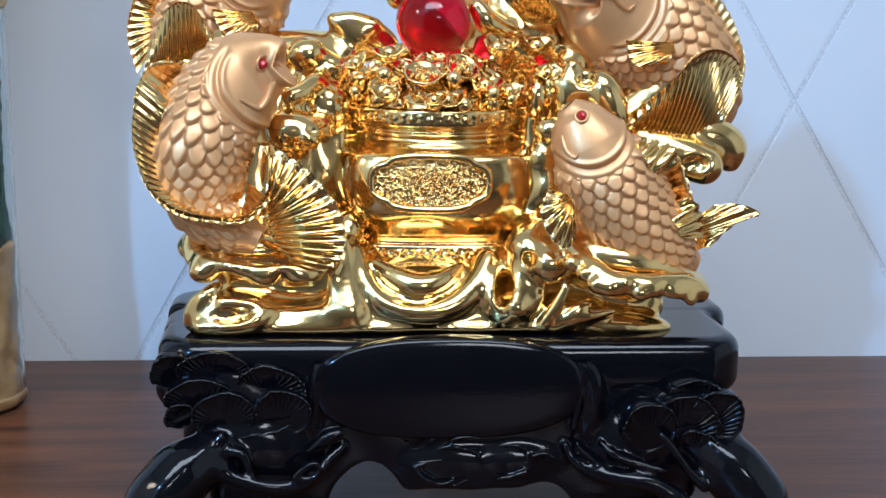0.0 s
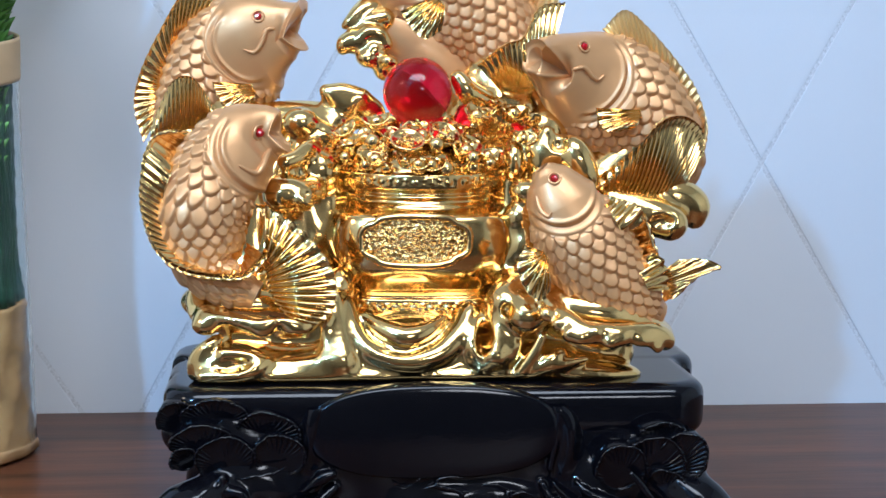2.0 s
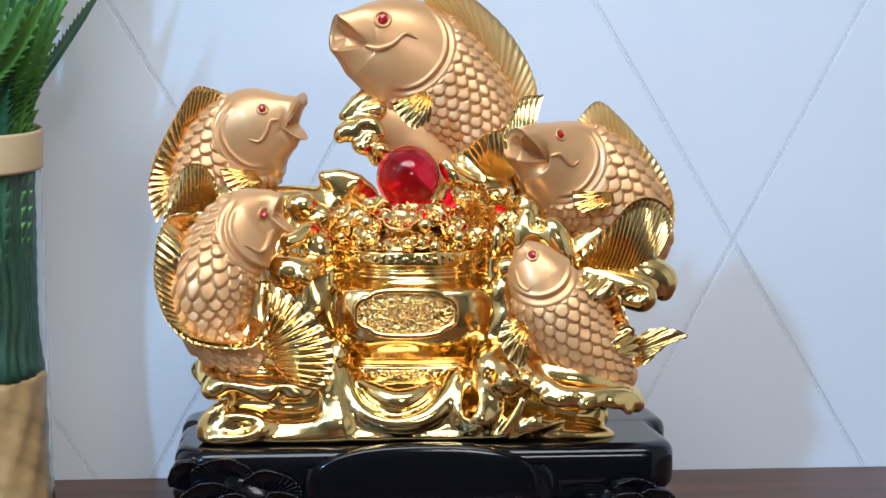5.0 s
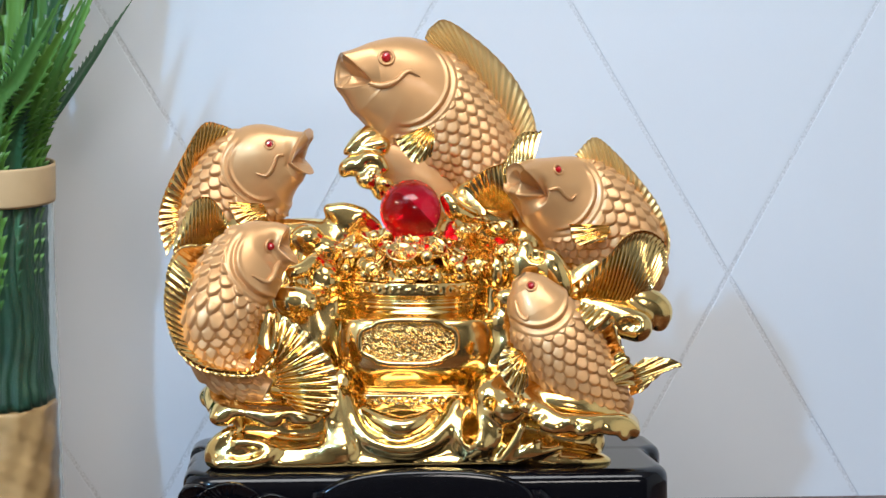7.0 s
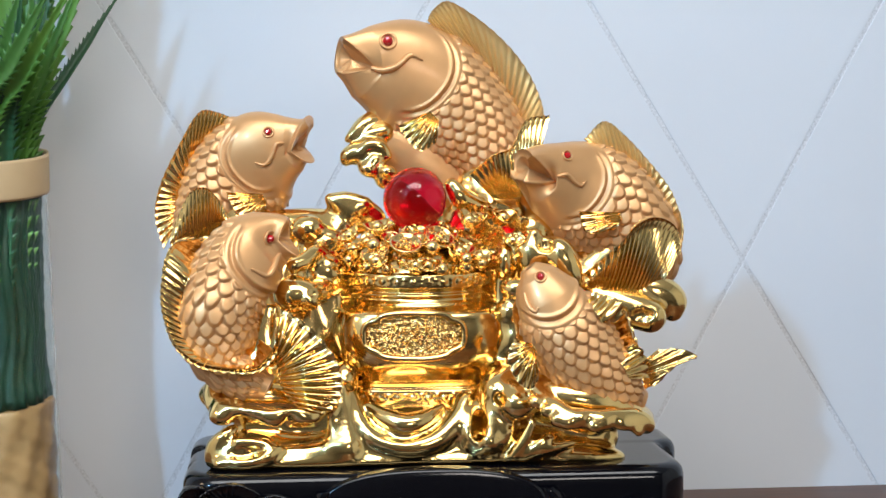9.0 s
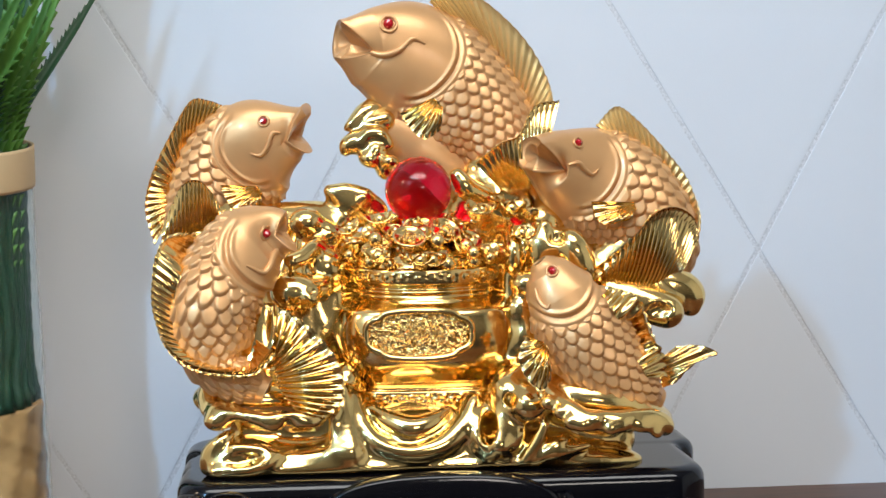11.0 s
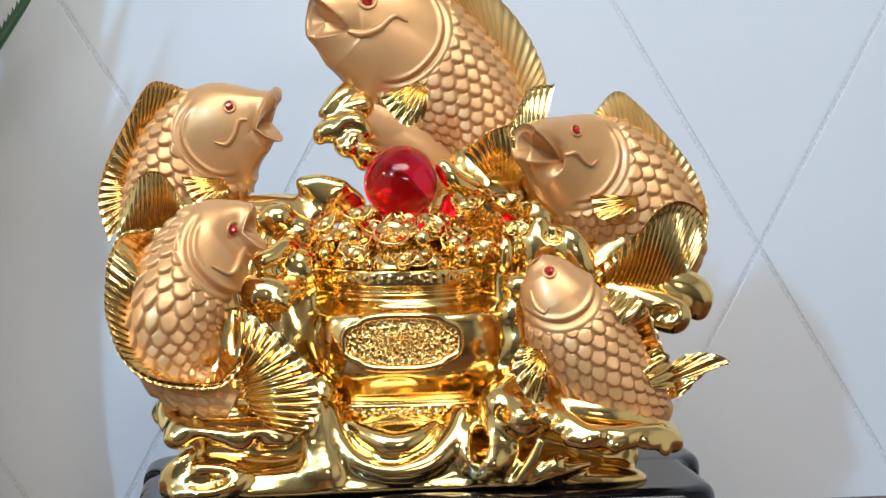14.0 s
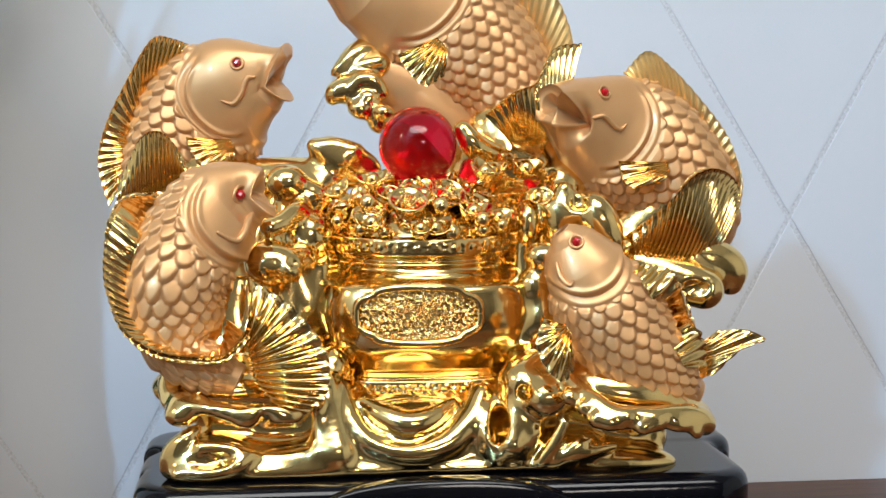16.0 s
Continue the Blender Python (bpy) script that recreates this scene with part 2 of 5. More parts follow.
    def ripple(self, amount, size, low):
        """Uneven casting: slow waves in the surface above a height."""
        x, y, z = np.meshgrid(*self.axes, indexing="ij")
        w = np.sin(x / size + 1.3 * np.sin(z / size)) + np.sin(z / size * 1.3 + 2.1 + np.sin(x / size * 0.8)) + np.sin((x + y) / size * 1.7 + z / size)
        self.d += amount / 3 * w * np.clip((z - low) / 0.006, 0, 1)
        return self

    def mesh(self):
        d, s = self.d, self.d < 0
        dims = np.array(d.shape) - 1
        corners = [(a, b, c) for a in (0, 1) for b in (0, 1) for c in (0, 1)]
        cut = lambda g, o: g[o[0]:o[0] + dims[0], o[1]:o[1] + dims[1], o[2]:o[2] + dims[2]]
        count = sum(cut(s, o).astype(np.int8) for o in corners)
        live = (count > 0) & (count < 8)
        ids = np.full(live.shape, -1)
        ids[live] = np.arange(live.sum())
        cell = np.argwhere(live)
        val = {o: cut(d, o)[live] for o in corners}
        total, hits = np.zeros((len(cell), 3)), np.zeros(len(cell))
        for a in corners:
            for ax in range(3):
                if a[ax] == 0:
                    b = tuple(1 if i == ax else a[i] for i in range(3))
                    va, vb = val[a], val[b]
                    on = (va < 0) != (vb < 0)
                    f = np.where(on, va / np.where(on, va - vb, 1), 0)
                    p = np.array(a, float) + np.outer(f, np.array(b) - np.array(a))
                    total += p * on[:, None]
                    hits += on
        verts = self.lo + self.step * (cell + total / hits[:, None])
        faces = []
        for ax in range(3):
            u, w = (ax + 1) % 3, (ax + 2) % 3
            sl = [slice(None)] * 3
            sl[ax] = slice(0, -1)
            nx = list(sl)
            nx[ax] = slice(1, None)
            change = s[tuple(sl)] != s[tuple(nx)]
            e = np.argwhere(change)
            e = e[(e[:, u] > 0) & (e[:, w] > 0) & (e[:, u] < dims[u]) & (e[:, w] < dims[w])]
            eu, ew = np.eye(3, dtype=int)[u], np.eye(3, dtype=int)[w]
            q = np.stack([ids[tuple((e - x).T)] for x in (eu + ew, ew, eu * 0, eu)], 1)
            flip = ~s[tuple(e.T)]
            q[flip] = q[flip][:, ::-1]
            faces.append(q)
        faces = np.vstack(faces)
        # even out the steps of the grid
        a, b = faces.ravel(), np.roll(faces, -1, 1).ravel()
        count = np.bincount(a, minlength=len(verts)) + np.bincount(b, minlength=len(verts))
        for pull in (0.5, -0.52) * 3:
            mean = np.stack([np.bincount(a, verts[b, i], len(verts)) + np.bincount(b, verts[a, i], len(verts)) for i in range(3)], -1) / np.maximum(count, 1)[:, None]
            verts = verts + pull * (mean - verts)
        return verts, faces


def fin_geo(inner, outer, ribs=10, depth=0.0012, thick=0.0014, bow=0.0, nu=None, nv=22, scallop=0.0, rim=0.0007, lean=(0, -1, 0)):
    """A ribbed fin between its root line and its outer line, with ribs running outwards, a beaded rim and real thickness."""
    nu = nu or ribs * 8 + 1
    a, b = curve(inner, nu), curve(outer, nu)
    u, v = np.linspace(0, 1, nu)[:, None], np.linspace(0, 1, nv)[None, :]
    b = b + unit(b - a) * scallop * np.abs(np.cos(math.pi * ribs * u))
    p = a[:, None] * (1 - v[..., None]) + b[:, None] * v[..., None]
    p = p + np.array(lean, float) * (bow * np.sin(math.pi * v ** 0.8))[..., None]
    n = unit(np.cross(np.gradient(p, axis=0), np.gradient(p, axis=1)))
    n *= np.sign((n * np.array(lean)).sum() or 1)
    wave = depth * np.cos(TAU * ribs * u + 0.6 * np.sin(7 * u)) * np.sin(math.pi * np.clip(v * 0.86 + 0.10, 0, 1)) ** 0.6
    p = p + n * wave[..., None]
    half = (thick * 0.5 + rim * np.exp(-((v - 0.97) / 0.035) ** 2) + 0 * u)[..., None]
    top, low = p + n * half, p - n * half
    f = grid_faces(nu, nv)
    k = nu * nv
    edge = list(range(nv)) + [i * nv + nv - 1 for i in range(1, nu)] + [(nu - 1) * nv + j for j in range(nv - 2, -1, -1)] + [i * nv for i in range(nu - 2, 0, -1)]
    side = [(edge[i], edge[(i + 1) % len(edge)], edge[(i + 1) % len(edge)] + k, edge[i] + k) for i in range(len(edge))]
    return np.vstack([top.reshape(-1, 3), low.reshape(-1, 3)]), f.tolist() + (f[:, ::-1] + k).tolist() + side

# ---- the room ----
WALL_Y = 0.340


def shell(name, lo, hi, mat, label, category):
    return tagged(part(name, bevelled_box(lo, hi, 0.002, 1), mat, smooth=False), label, category, kind="structure")


wall_north = shell("wall_north", (-2.2, WALL_Y + 0.0007, -0.75), (2.2, WALL_Y + 0.12, 2.15), GROUT, "pale wall behind the table with diagonal panel grooves", "wall")
shell("wall_west", (-2.32, -3.2, -0.75), (-2.2, WALL_Y + 0.12, 2.15), PLASTER, "plain side wall of the room", "wall")
shell("wall_east", (2.2, -3.2, -0.75), (2.32, WALL_Y + 0.12, 2.15), PLASTER, "plain side wall of the room", "wall")
shell("wall_south", (-1.58, -3.2, -0.75), (2.2, -3.08, 2.15), DARK_PLASTER, "plain rear wall of the room with a window opening", "wall")
shell("wall_south", (-2.2, -3.2, -0.75), (-2.12, -3.08, 2.15), DARK_PLASTER, "plain rear wall of the room with a window opening", "wall")
shell("wall_south", (-2.12, -3.2, -0.75), (-1.58, -3.08, 1.42), DARK_PLASTER, "plain rear wall of the room with a window opening", "wall")
shell("wall_south", (-2.12, -3.2, 2.06), (-1.58, -3.08, 2.15), DARK_PLASTER, "plain rear wall of the room with a window opening", "wall")
shell("floor", (-2.32, -3.2, -0.85), (2.32, WALL_Y + 0.12, -0.75), FLOOR, "dark brown floor of the room", "floor")
shell("ceiling", (-2.32, -3.2, 2.15), (2.32, WALL_Y + 0.12, 2.25), CEILING, "plain white ceiling of the room", "ceiling")


def split(poly, n, r, gap):
    """Cuts a convex outline along the line n.p = r and leaves a gap."""
    out = []
    for sign in (1, -1):
        got, m = [], len(poly)
        for i in range(m):
            a, b = poly[i], poly[(i + 1) % m]
            da, db = (sign * (a[0] * n[0] + a[1] * n[1] - r) - gap / 2 for a in (a, b))
            if da >= 0:
                got.append(a)
            if (da >= 0) != (db >= 0):
                f = da / (da - db)
                got.append((a[0] + (b[0] - a[0]) * f, a[1] + (b[1] - a[1]) * f))
        if len(got) > 2:
            out.append(got)
    return out


# panels of the wall, parted by slanting grooves: (x on the table's level, run in x for each metre up)
panels = [[(-2.2, -0.75), (2.2, -0.75), (2.2, 2.15), (-2.2, 2.15)]]
for x0, run in ((0.443, -0.611), (0.2014, 0.5395), (0.0101, -0.607), (-0.2114, 0.543), (-0.2615, -0.647), (0.87, -0.611), (0.62, 0.5395), (-0.63, 0.543)):
    size = math.hypot(1, run)
    n, r = (1 / size, -run / size), x0 / size
    panels = [q for p in panels for q in split(p, n, r, 0.0040)]
for p in panels:
    bm = bmesh.new()
    back = [bm.verts.new((x, WALL_Y + 0.0015, z)) for x, z in p]
    front = [bm.verts.new((x, WALL_Y, z)) for x, z in p]
    bm.faces.new(front)
    for i in range(len(p)):
        j = (i + 1) % len(p)
        bm.faces.new((front[i], back[i], back[j], front[j]))
    bmesh.ops.bevel(bm, geom=[e for e in bm.edges if e.verts[0] in front and e.verts[1] in front], offset=0.0004, segments=2, affect="EDGES")
    part("panel", bm, WALL, wall_north, smooth=False)

# ---- the table ----
table = thing("table", "dark reddish-brown wooden table against the wall", "table")
part("tabletop", bevelled_box((-1.1, -0.30, -0.04), (1.1, WALL_Y - 0.001, 0), 0.004), TABLE_WOOD, table)
for x in (-1.03, 1.03):
    for y in (-0.24, 0.27):
        part("leg", bevelled_box((x - 0.03, y - 0.03, -0.75), (x + 0.03, y + 0.03, -0.04), 0.004), TABLE_WOOD, table)

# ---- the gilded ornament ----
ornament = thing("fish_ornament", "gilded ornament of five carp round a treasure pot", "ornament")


class Carp:
    """A carp cast in relief: a swept body with an open mouth, gill covers and overlapping scales."""

    def __init__(self, spine, high, wide, up, cheek, cover, mouth=0.020, notch=0.012, pitch=0.0098, around=14, amp=0.0020, face=(0, -1, 0), slant=0.0, tail=0.97, far=0.0, bead=0.0019, dip=0.12, lip=0.18, throat=0.003):
        ns, na = 290, 280
        self.ns, self.na, self.throat = ns, na, throat
        # the first rings turn into the mouth, the rest run along the body
        s = np.concatenate([np.linspace(mouth * 3.2, 0, 14), np.linspace(0, 1, ns - 14)])
        inside = np.concatenate([np.linspace(1, 0, 14), np.zeros(ns - 14)])
        line = curve(spine, 400)
        run = np.concatenate([[0], np.cumsum(np.linalg.norm(np.diff(line, axis=0), axis=1))])
        self.length = run[-1]
        at = lambda q: np.stack([np.interp(q * run[-1], run, line[:, i]) for i in range(3)], -1)
        c = at(s)
        t = unit(at(np.clip(s + 0.01, 0, 1)) - at(np.clip(s - 0.01, 0, 1)))
        side = unit(np.asarray(face, float) - (t @ np.asarray(face, float))[:, None] * t)
        rise = np.cross(side, t) * up
        knots = run[np.round(np.linspace(0, 399, len(high))).astype(int)] / run[-1]
        turn = np.interp(s, knots, np.linspace(0, 1, len(high)))
        fine = np.linspace(0, 1, 200)
        h = np.interp(turn, fine, curve(high, 200)[:, 0])
        w = np.interp(turn, fine, curve(wide, 200)[:, 0])
        shrink = 1 - lip * inside ** 0.5 - 0.28 * inside ** 2
        a = np.linspace(0, TAU, na, endpoint=False)
        ca, sa = np.cos(a)[None], np.sin(a)[None]
        S = s[:, None] + 0 * ca
        body = (inside == 0)[:, None]
        # round gill cover, its rim and a second fold behind it
        flat = c[:, None] + rise[:, None] * (h[:, None] * sa)[..., None]
        off = flat - np.asarray(cheek, float)
        off = np.stack([off[..., 0], off[..., 2]], -1)
        ahead = t[np.argmin(np.linalg.norm((c - np.asarray(cheek, float))[:, [0, 2]], axis=1))][[0, 2]]
        along = off @ ahead / cover
        g = np.linalg.norm(off, axis=-1) - cover
        back = np.clip((along - 0.05) / 0.5, 0, 1)
        back = back * back * (3 - 2 * back)
        relief = 0.0016 * np.maximum(1 / (1 + np.exp(np.clip(g / 0.0006, -40, 40))), 1 - back)
        relief += back * (0.0009 * np.exp(-((g + 0.0022) / 0.0016) ** 2) - 0.0010 * np.exp(-((g - 0.0012) / 0.0013) ** 2) + 0.0010 * np.exp(-((g - 0.0048) / 0.0019) ** 2) * np.abs(ca))
        # lip bead
        relief += bead * np.exp(-(S / 0.026) ** 2) * (np.abs(inside[:, None]) < 0.3)
        # scales: those nearer to the head lie over the next
        A = S * self.length / pitch
        B = a[None] / TAU * around + 0 * S
        done = np.zeros(A.shape, bool)
        lift = np.zeros(A.shape)
        for back in (2, 1, 0):
            row = np.floor(A) - back + 1
            off = (row % 2) * 0.5
            col = np.round(B - off) + off
            da, db = (A - row) / 1.30, (B - col) / 0.54
            q = da ** 2 + db ** 2
            hit = (q < 1) & (da > -0.2) & ~done & (row >= 0)
            lift = np.where(hit, (0.12 + 0.88 * np.clip(da * 1.15, 0, 1) ** 0.8) * np.clip((1 - q) / 0.42, 0, 1) ** 0.5, lift)
            done |= hit
        fade = np.clip((g - 0.0062) / 0.0022, 0, 1) * np.clip((along - 0.15) / 0.15, 0, 1) * np.clip((tail - S) / 0.05, 0, 1)
        relief += amp * lift * fade
        relief *= body
        self.relief = relief
        pw = 0.92
        e = np.sign(ca) * np.abs(ca) ** pw, np.sign(sa) * np.abs(sa) ** pw
        hh, ww = (h * shrink)[:, None] + relief, (w * shrink)[:, None] + relief
        v = c[:, None] + side[:, None] * (ww * e[0])[..., None] + rise[:, None] * (hh * e[1])[..., None]
        # the lips fall back at the corners of the mouth, and the upper one leads
        near = np.exp(-(S / 0.12) ** 2)
        corner = np.where(ca > 0, 1, far) * np.clip(1 - np.abs(sa + dip), 0, 1) ** 0.9
        v = v + t[:, None] * (near * (notch * corner - slant * sa))[..., None]
        self.v, self.c, self.t, self.side, self.rise, self.s, self.a = v, c, t, side, rise, s, a
        n = np.cross(np.roll(v, -1, 1) - np.roll(v, 1, 1), np.gradient(v, axis=0))
        n = unit(n)
        self.n = n * np.where(((v - c[:, None]) * n).sum(-1) < 0, -1, 1)[..., None]

    def geo(self):
        # the throat closes the mouth in a shallow hollow
        ring, steps = self.v[0], 9
        mid = ring.mean(0) + self.t[0] * self.throat
        q = np.linspace(0.02, 1, steps + 1)[:-1, None, None]
        throat = mid + (ring - mid) * q + self.t[0] * self.throat * 0.5 * (1 - q) * q
        v = np.concatenate([throat, self.v])
        ns = self.ns + steps
        ends = [list(range(self.na)), list(range((ns - 1) * self.na, ns * self.na))[::-1]]
        return v.reshape(-1, 3), grid_faces(ns, self.na, True).tolist() + ends

    def skin(self, x, z, lift=0.0):
        """The place and normal of the side towards the room, nearest to x and z."""
        front = self.n[14:, :, 1] < 0.1
        d = (self.v[14:, :, 0] - x) ** 2 + (self.v[14:, :, 2] - z) ** 2 + np.where(front, 0, 1)
        i = np.unravel_index(np.argmin(d), d.shape)
        n = self.n[14:][i]
        return self.v[14:][i] + n * lift, n

    def ridge(self, s0, s1, n=9, sink=0.002, angle=90):
        """A line along the back."""
        k = int(round(angle / 360 * self.na)) % self.na
        q = np.linspace(s0, s1, n)
        i = [14 + int(round(w * (self.ns - 15))) for w in q]
        return [self.v[j, k] - self.rise[j] * sink for j in i]


def carp(label, body, eye, barbel, dorsal, tail, pectoral, dorsal_span=(0.36, 0.92), eye_r=0.0036, free=(), ribs=26, root_line=(), fin=None, finish=GOLD):
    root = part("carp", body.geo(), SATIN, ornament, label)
    p, n = body.skin(eye[0], eye[2], 0.0002)
    m = frame_on(p, n)
    part("eye", turned((lathe([(1e-4, 1.0), (0.45, 0.92), (0.78, 0.6), (0.95, 0.1), (0.95, -0.6)], (0, 0), 10)[0] * eye_r * 0.72, lathe([(0, 0)] * 5, (0, 0), 10)[1]), m), RUBY, root, "faceted red gem eye", smooth=False)
    ang = np.linspace(0, TAU, 25)
    ring = [(eye_r * math.cos(k), eye_r * math.sin(k), 0.0003) for k in ang]
    part("eye_ring", turned(tube(ring, eye_r * 0.22, 48, 8), m), SATIN, root)
    line = [body.skin(q[0], q[2], 0.0007)[0] for q in barbel]
    part("barbel", tube(line, [k * (1.0 if eye_r > 0.004 else 0.7) for k in (0.0016, 0.0024, 0.0023, 0.0018, 0.0008)], 40, 10), SATIN, root)
    start = [body.skin(q[0], q[2], -0.0005)[0] for q in root_line] if root_line else body.ridge(*dorsal_span)
    part("dorsal_fin", fin_geo(start, dorsal, **{**dict(ribs=ribs, depth=0.0008, thick=0.0016, bow=0.001, scallop=0.0005), **(fin or {})}), finish, root)
    for inner, outer, kw in tail:
        part("tail_fin", fin_geo(inner, outer, **kw), GOLD, root)
    for inner, outer, kw in pectoral:
        inner = [body.skin(q[0], q[2], 0.0004)[0] for q in inner]
        outer = [body.skin(q[0], q[2], k)[0] for q, k in zip(outer, (0.003, 0.007, 0.008, 0.004))]
        part("pectoral_fin", fin_geo(inner, outer, **kw), GOLD, root)
    for inner, outer, kw in free:
        part("pectoral_fin", fin_geo(inner, outer, **kw), GOLD, root)
    return root


# the tall carp at the back
carp("large satin-gold carp leaping above the others",
     Carp([(-0.0565, 0.086, 0.3824), (-0.0401, 0.09, 0.3777), (-0.0129, 0.1, 0.37), (0.0136, 0.105, 0.3548), (0.0421, 0.105, 0.3251), (0.0616, 0.1, 0.295), (0.0677, 0.095, 0.2768)],
          [0.0105, 0.025, 0.0395, 0.0418, 0.0375, 0.0273, 0.0164], [0.0094, 0.0148, 0.0227, 0.0258, 0.0227, 0.0164, 0.0102], 1, (-0.008, 0.08, 0.3765), 0.0320, mouth=0.004, notch=0.024, lip=0.10, bead=0.0012, slant=0.002, pitch=0.0079, around=27, amp=0.0031),
     (-0.0215, 0.07, 0.392), [(-0.0337, 0.07, 0.3736), (-0.0249, 0.07, 0.3712), (-0.0148, 0.07, 0.3748), (-0.0054, 0.07, 0.3816), (0.0026, 0.07, 0.3784)],
     [(0.0088, 0.1, 0.4082), (0.0134, 0.1, 0.4164), (0.0255, 0.1, 0.4218), (0.0518, 0.1, 0.405), (0.0748, 0.1, 0.3823), (0.0895, 0.1, 0.3574), (0.0938, 0.095, 0.3366), (0.0908, 0.095, 0.32)],
     [([(0.0528, 0.07, 0.2796), (0.0592, 0.062, 0.279), (0.0679, 0.06, 0.2791), (0.0746, 0.07, 0.2815)], [(0.0339, 0.046, 0.2974), (0.048, 0.03, 0.3103), (0.0629, 0.044, 0.3156), (0.075, 0.058, 0.3343), (0.0932, 0.07, 0.338)], dict(ribs=16, depth=0.0012, bow=0.010, scallop=0.0008, rim=0.0009))],
     [], dorsal_span=(0.335, 0.93), eye_r=0.0055, finish=DULL_GOLD,
     free=[([(0.0053, 0.046, 0.3411), (0.011, 0.048, 0.3348)], [(-0.0161, 0.046, 0.3309), (-0.0109, 0.042, 0.3215), (-0.0023, 0.042, 0.3143), (0.0086, 0.048, 0.3198)], dict(ribs=7, depth=0.0013, thick=0.0026, bow=0.003))])

# the upper carp on the left of the pot
carp("satin-gold carp with a wide open mouth, above its twin",
     Carp([(-0.0758, 0.085, 0.3228), (-0.0881, 0.09, 0.3188), (-0.1095, 0.098, 0.3106), (-0.1292, 0.105, 0.2937), (-0.1446, 0.105, 0.2723), (-0.1581, 0.1, 0.2512), (-0.1665, 0.1, 0.2388)],
          [0.0113, 0.0184, 0.0330, 0.0358, 0.0305, 0.0211, 0.0117], [0.0086, 0.0117, 0.018, 0.0195, 0.0172, 0.0133, 0.0078], -1, (-0.1101, 0.09, 0.3127), 0.0242, notch=0.0135, far=0.95, bead=0.0036, dip=0.22, lip=0.42, mouth=0.012, slant=0.0022, pitch=0.0076, around=19, amp=0.0038),
     (-0.108, 0.079, 0.3274), [(-0.0976, 0.07, 0.3193), (-0.1024, 0.07, 0.3186), (-0.1057, 0.07, 0.3098), (-0.1105, 0.07, 0.3042), (-0.1169, 0.07, 0.305)],
     [(-0.1312, 0.1, 0.3357), (-0.1446, 0.1, 0.3415), (-0.158, 0.1, 0.3415), (-0.1721, 0.1, 0.3191), (-0.186, 0.1, 0.2905), (-0.1904, 0.1, 0.2679), (-0.1843, 0.095, 0.2435)],
     [([(-0.1363, 0.07, 0.2601), (-0.1444, 0.07, 0.253), (-0.1604, 0.07, 0.2483), (-0.1778, 0.078, 0.2431)], [(-0.1364, 0.064, 0.2645), (-0.1436, 0.056, 0.2809), (-0.152, 0.054, 0.2889), (-0.1627, 0.06, 0.2837), (-0.1755, 0.078, 0.2588)], dict(ribs=18, depth=0.0009, bow=0.006)),],
     [([(-0.1134, 0.08, 0.2825), (-0.1103, 0.08, 0.2772)], [(-0.1384, 0.08, 0.2827), (-0.1365, 0.08, 0.2726), (-0.1286, 0.08, 0.266), (-0.1136, 0.08, 0.2703)], dict(ribs=7, depth=0.0011, thick=0.002, bow=0.003))])

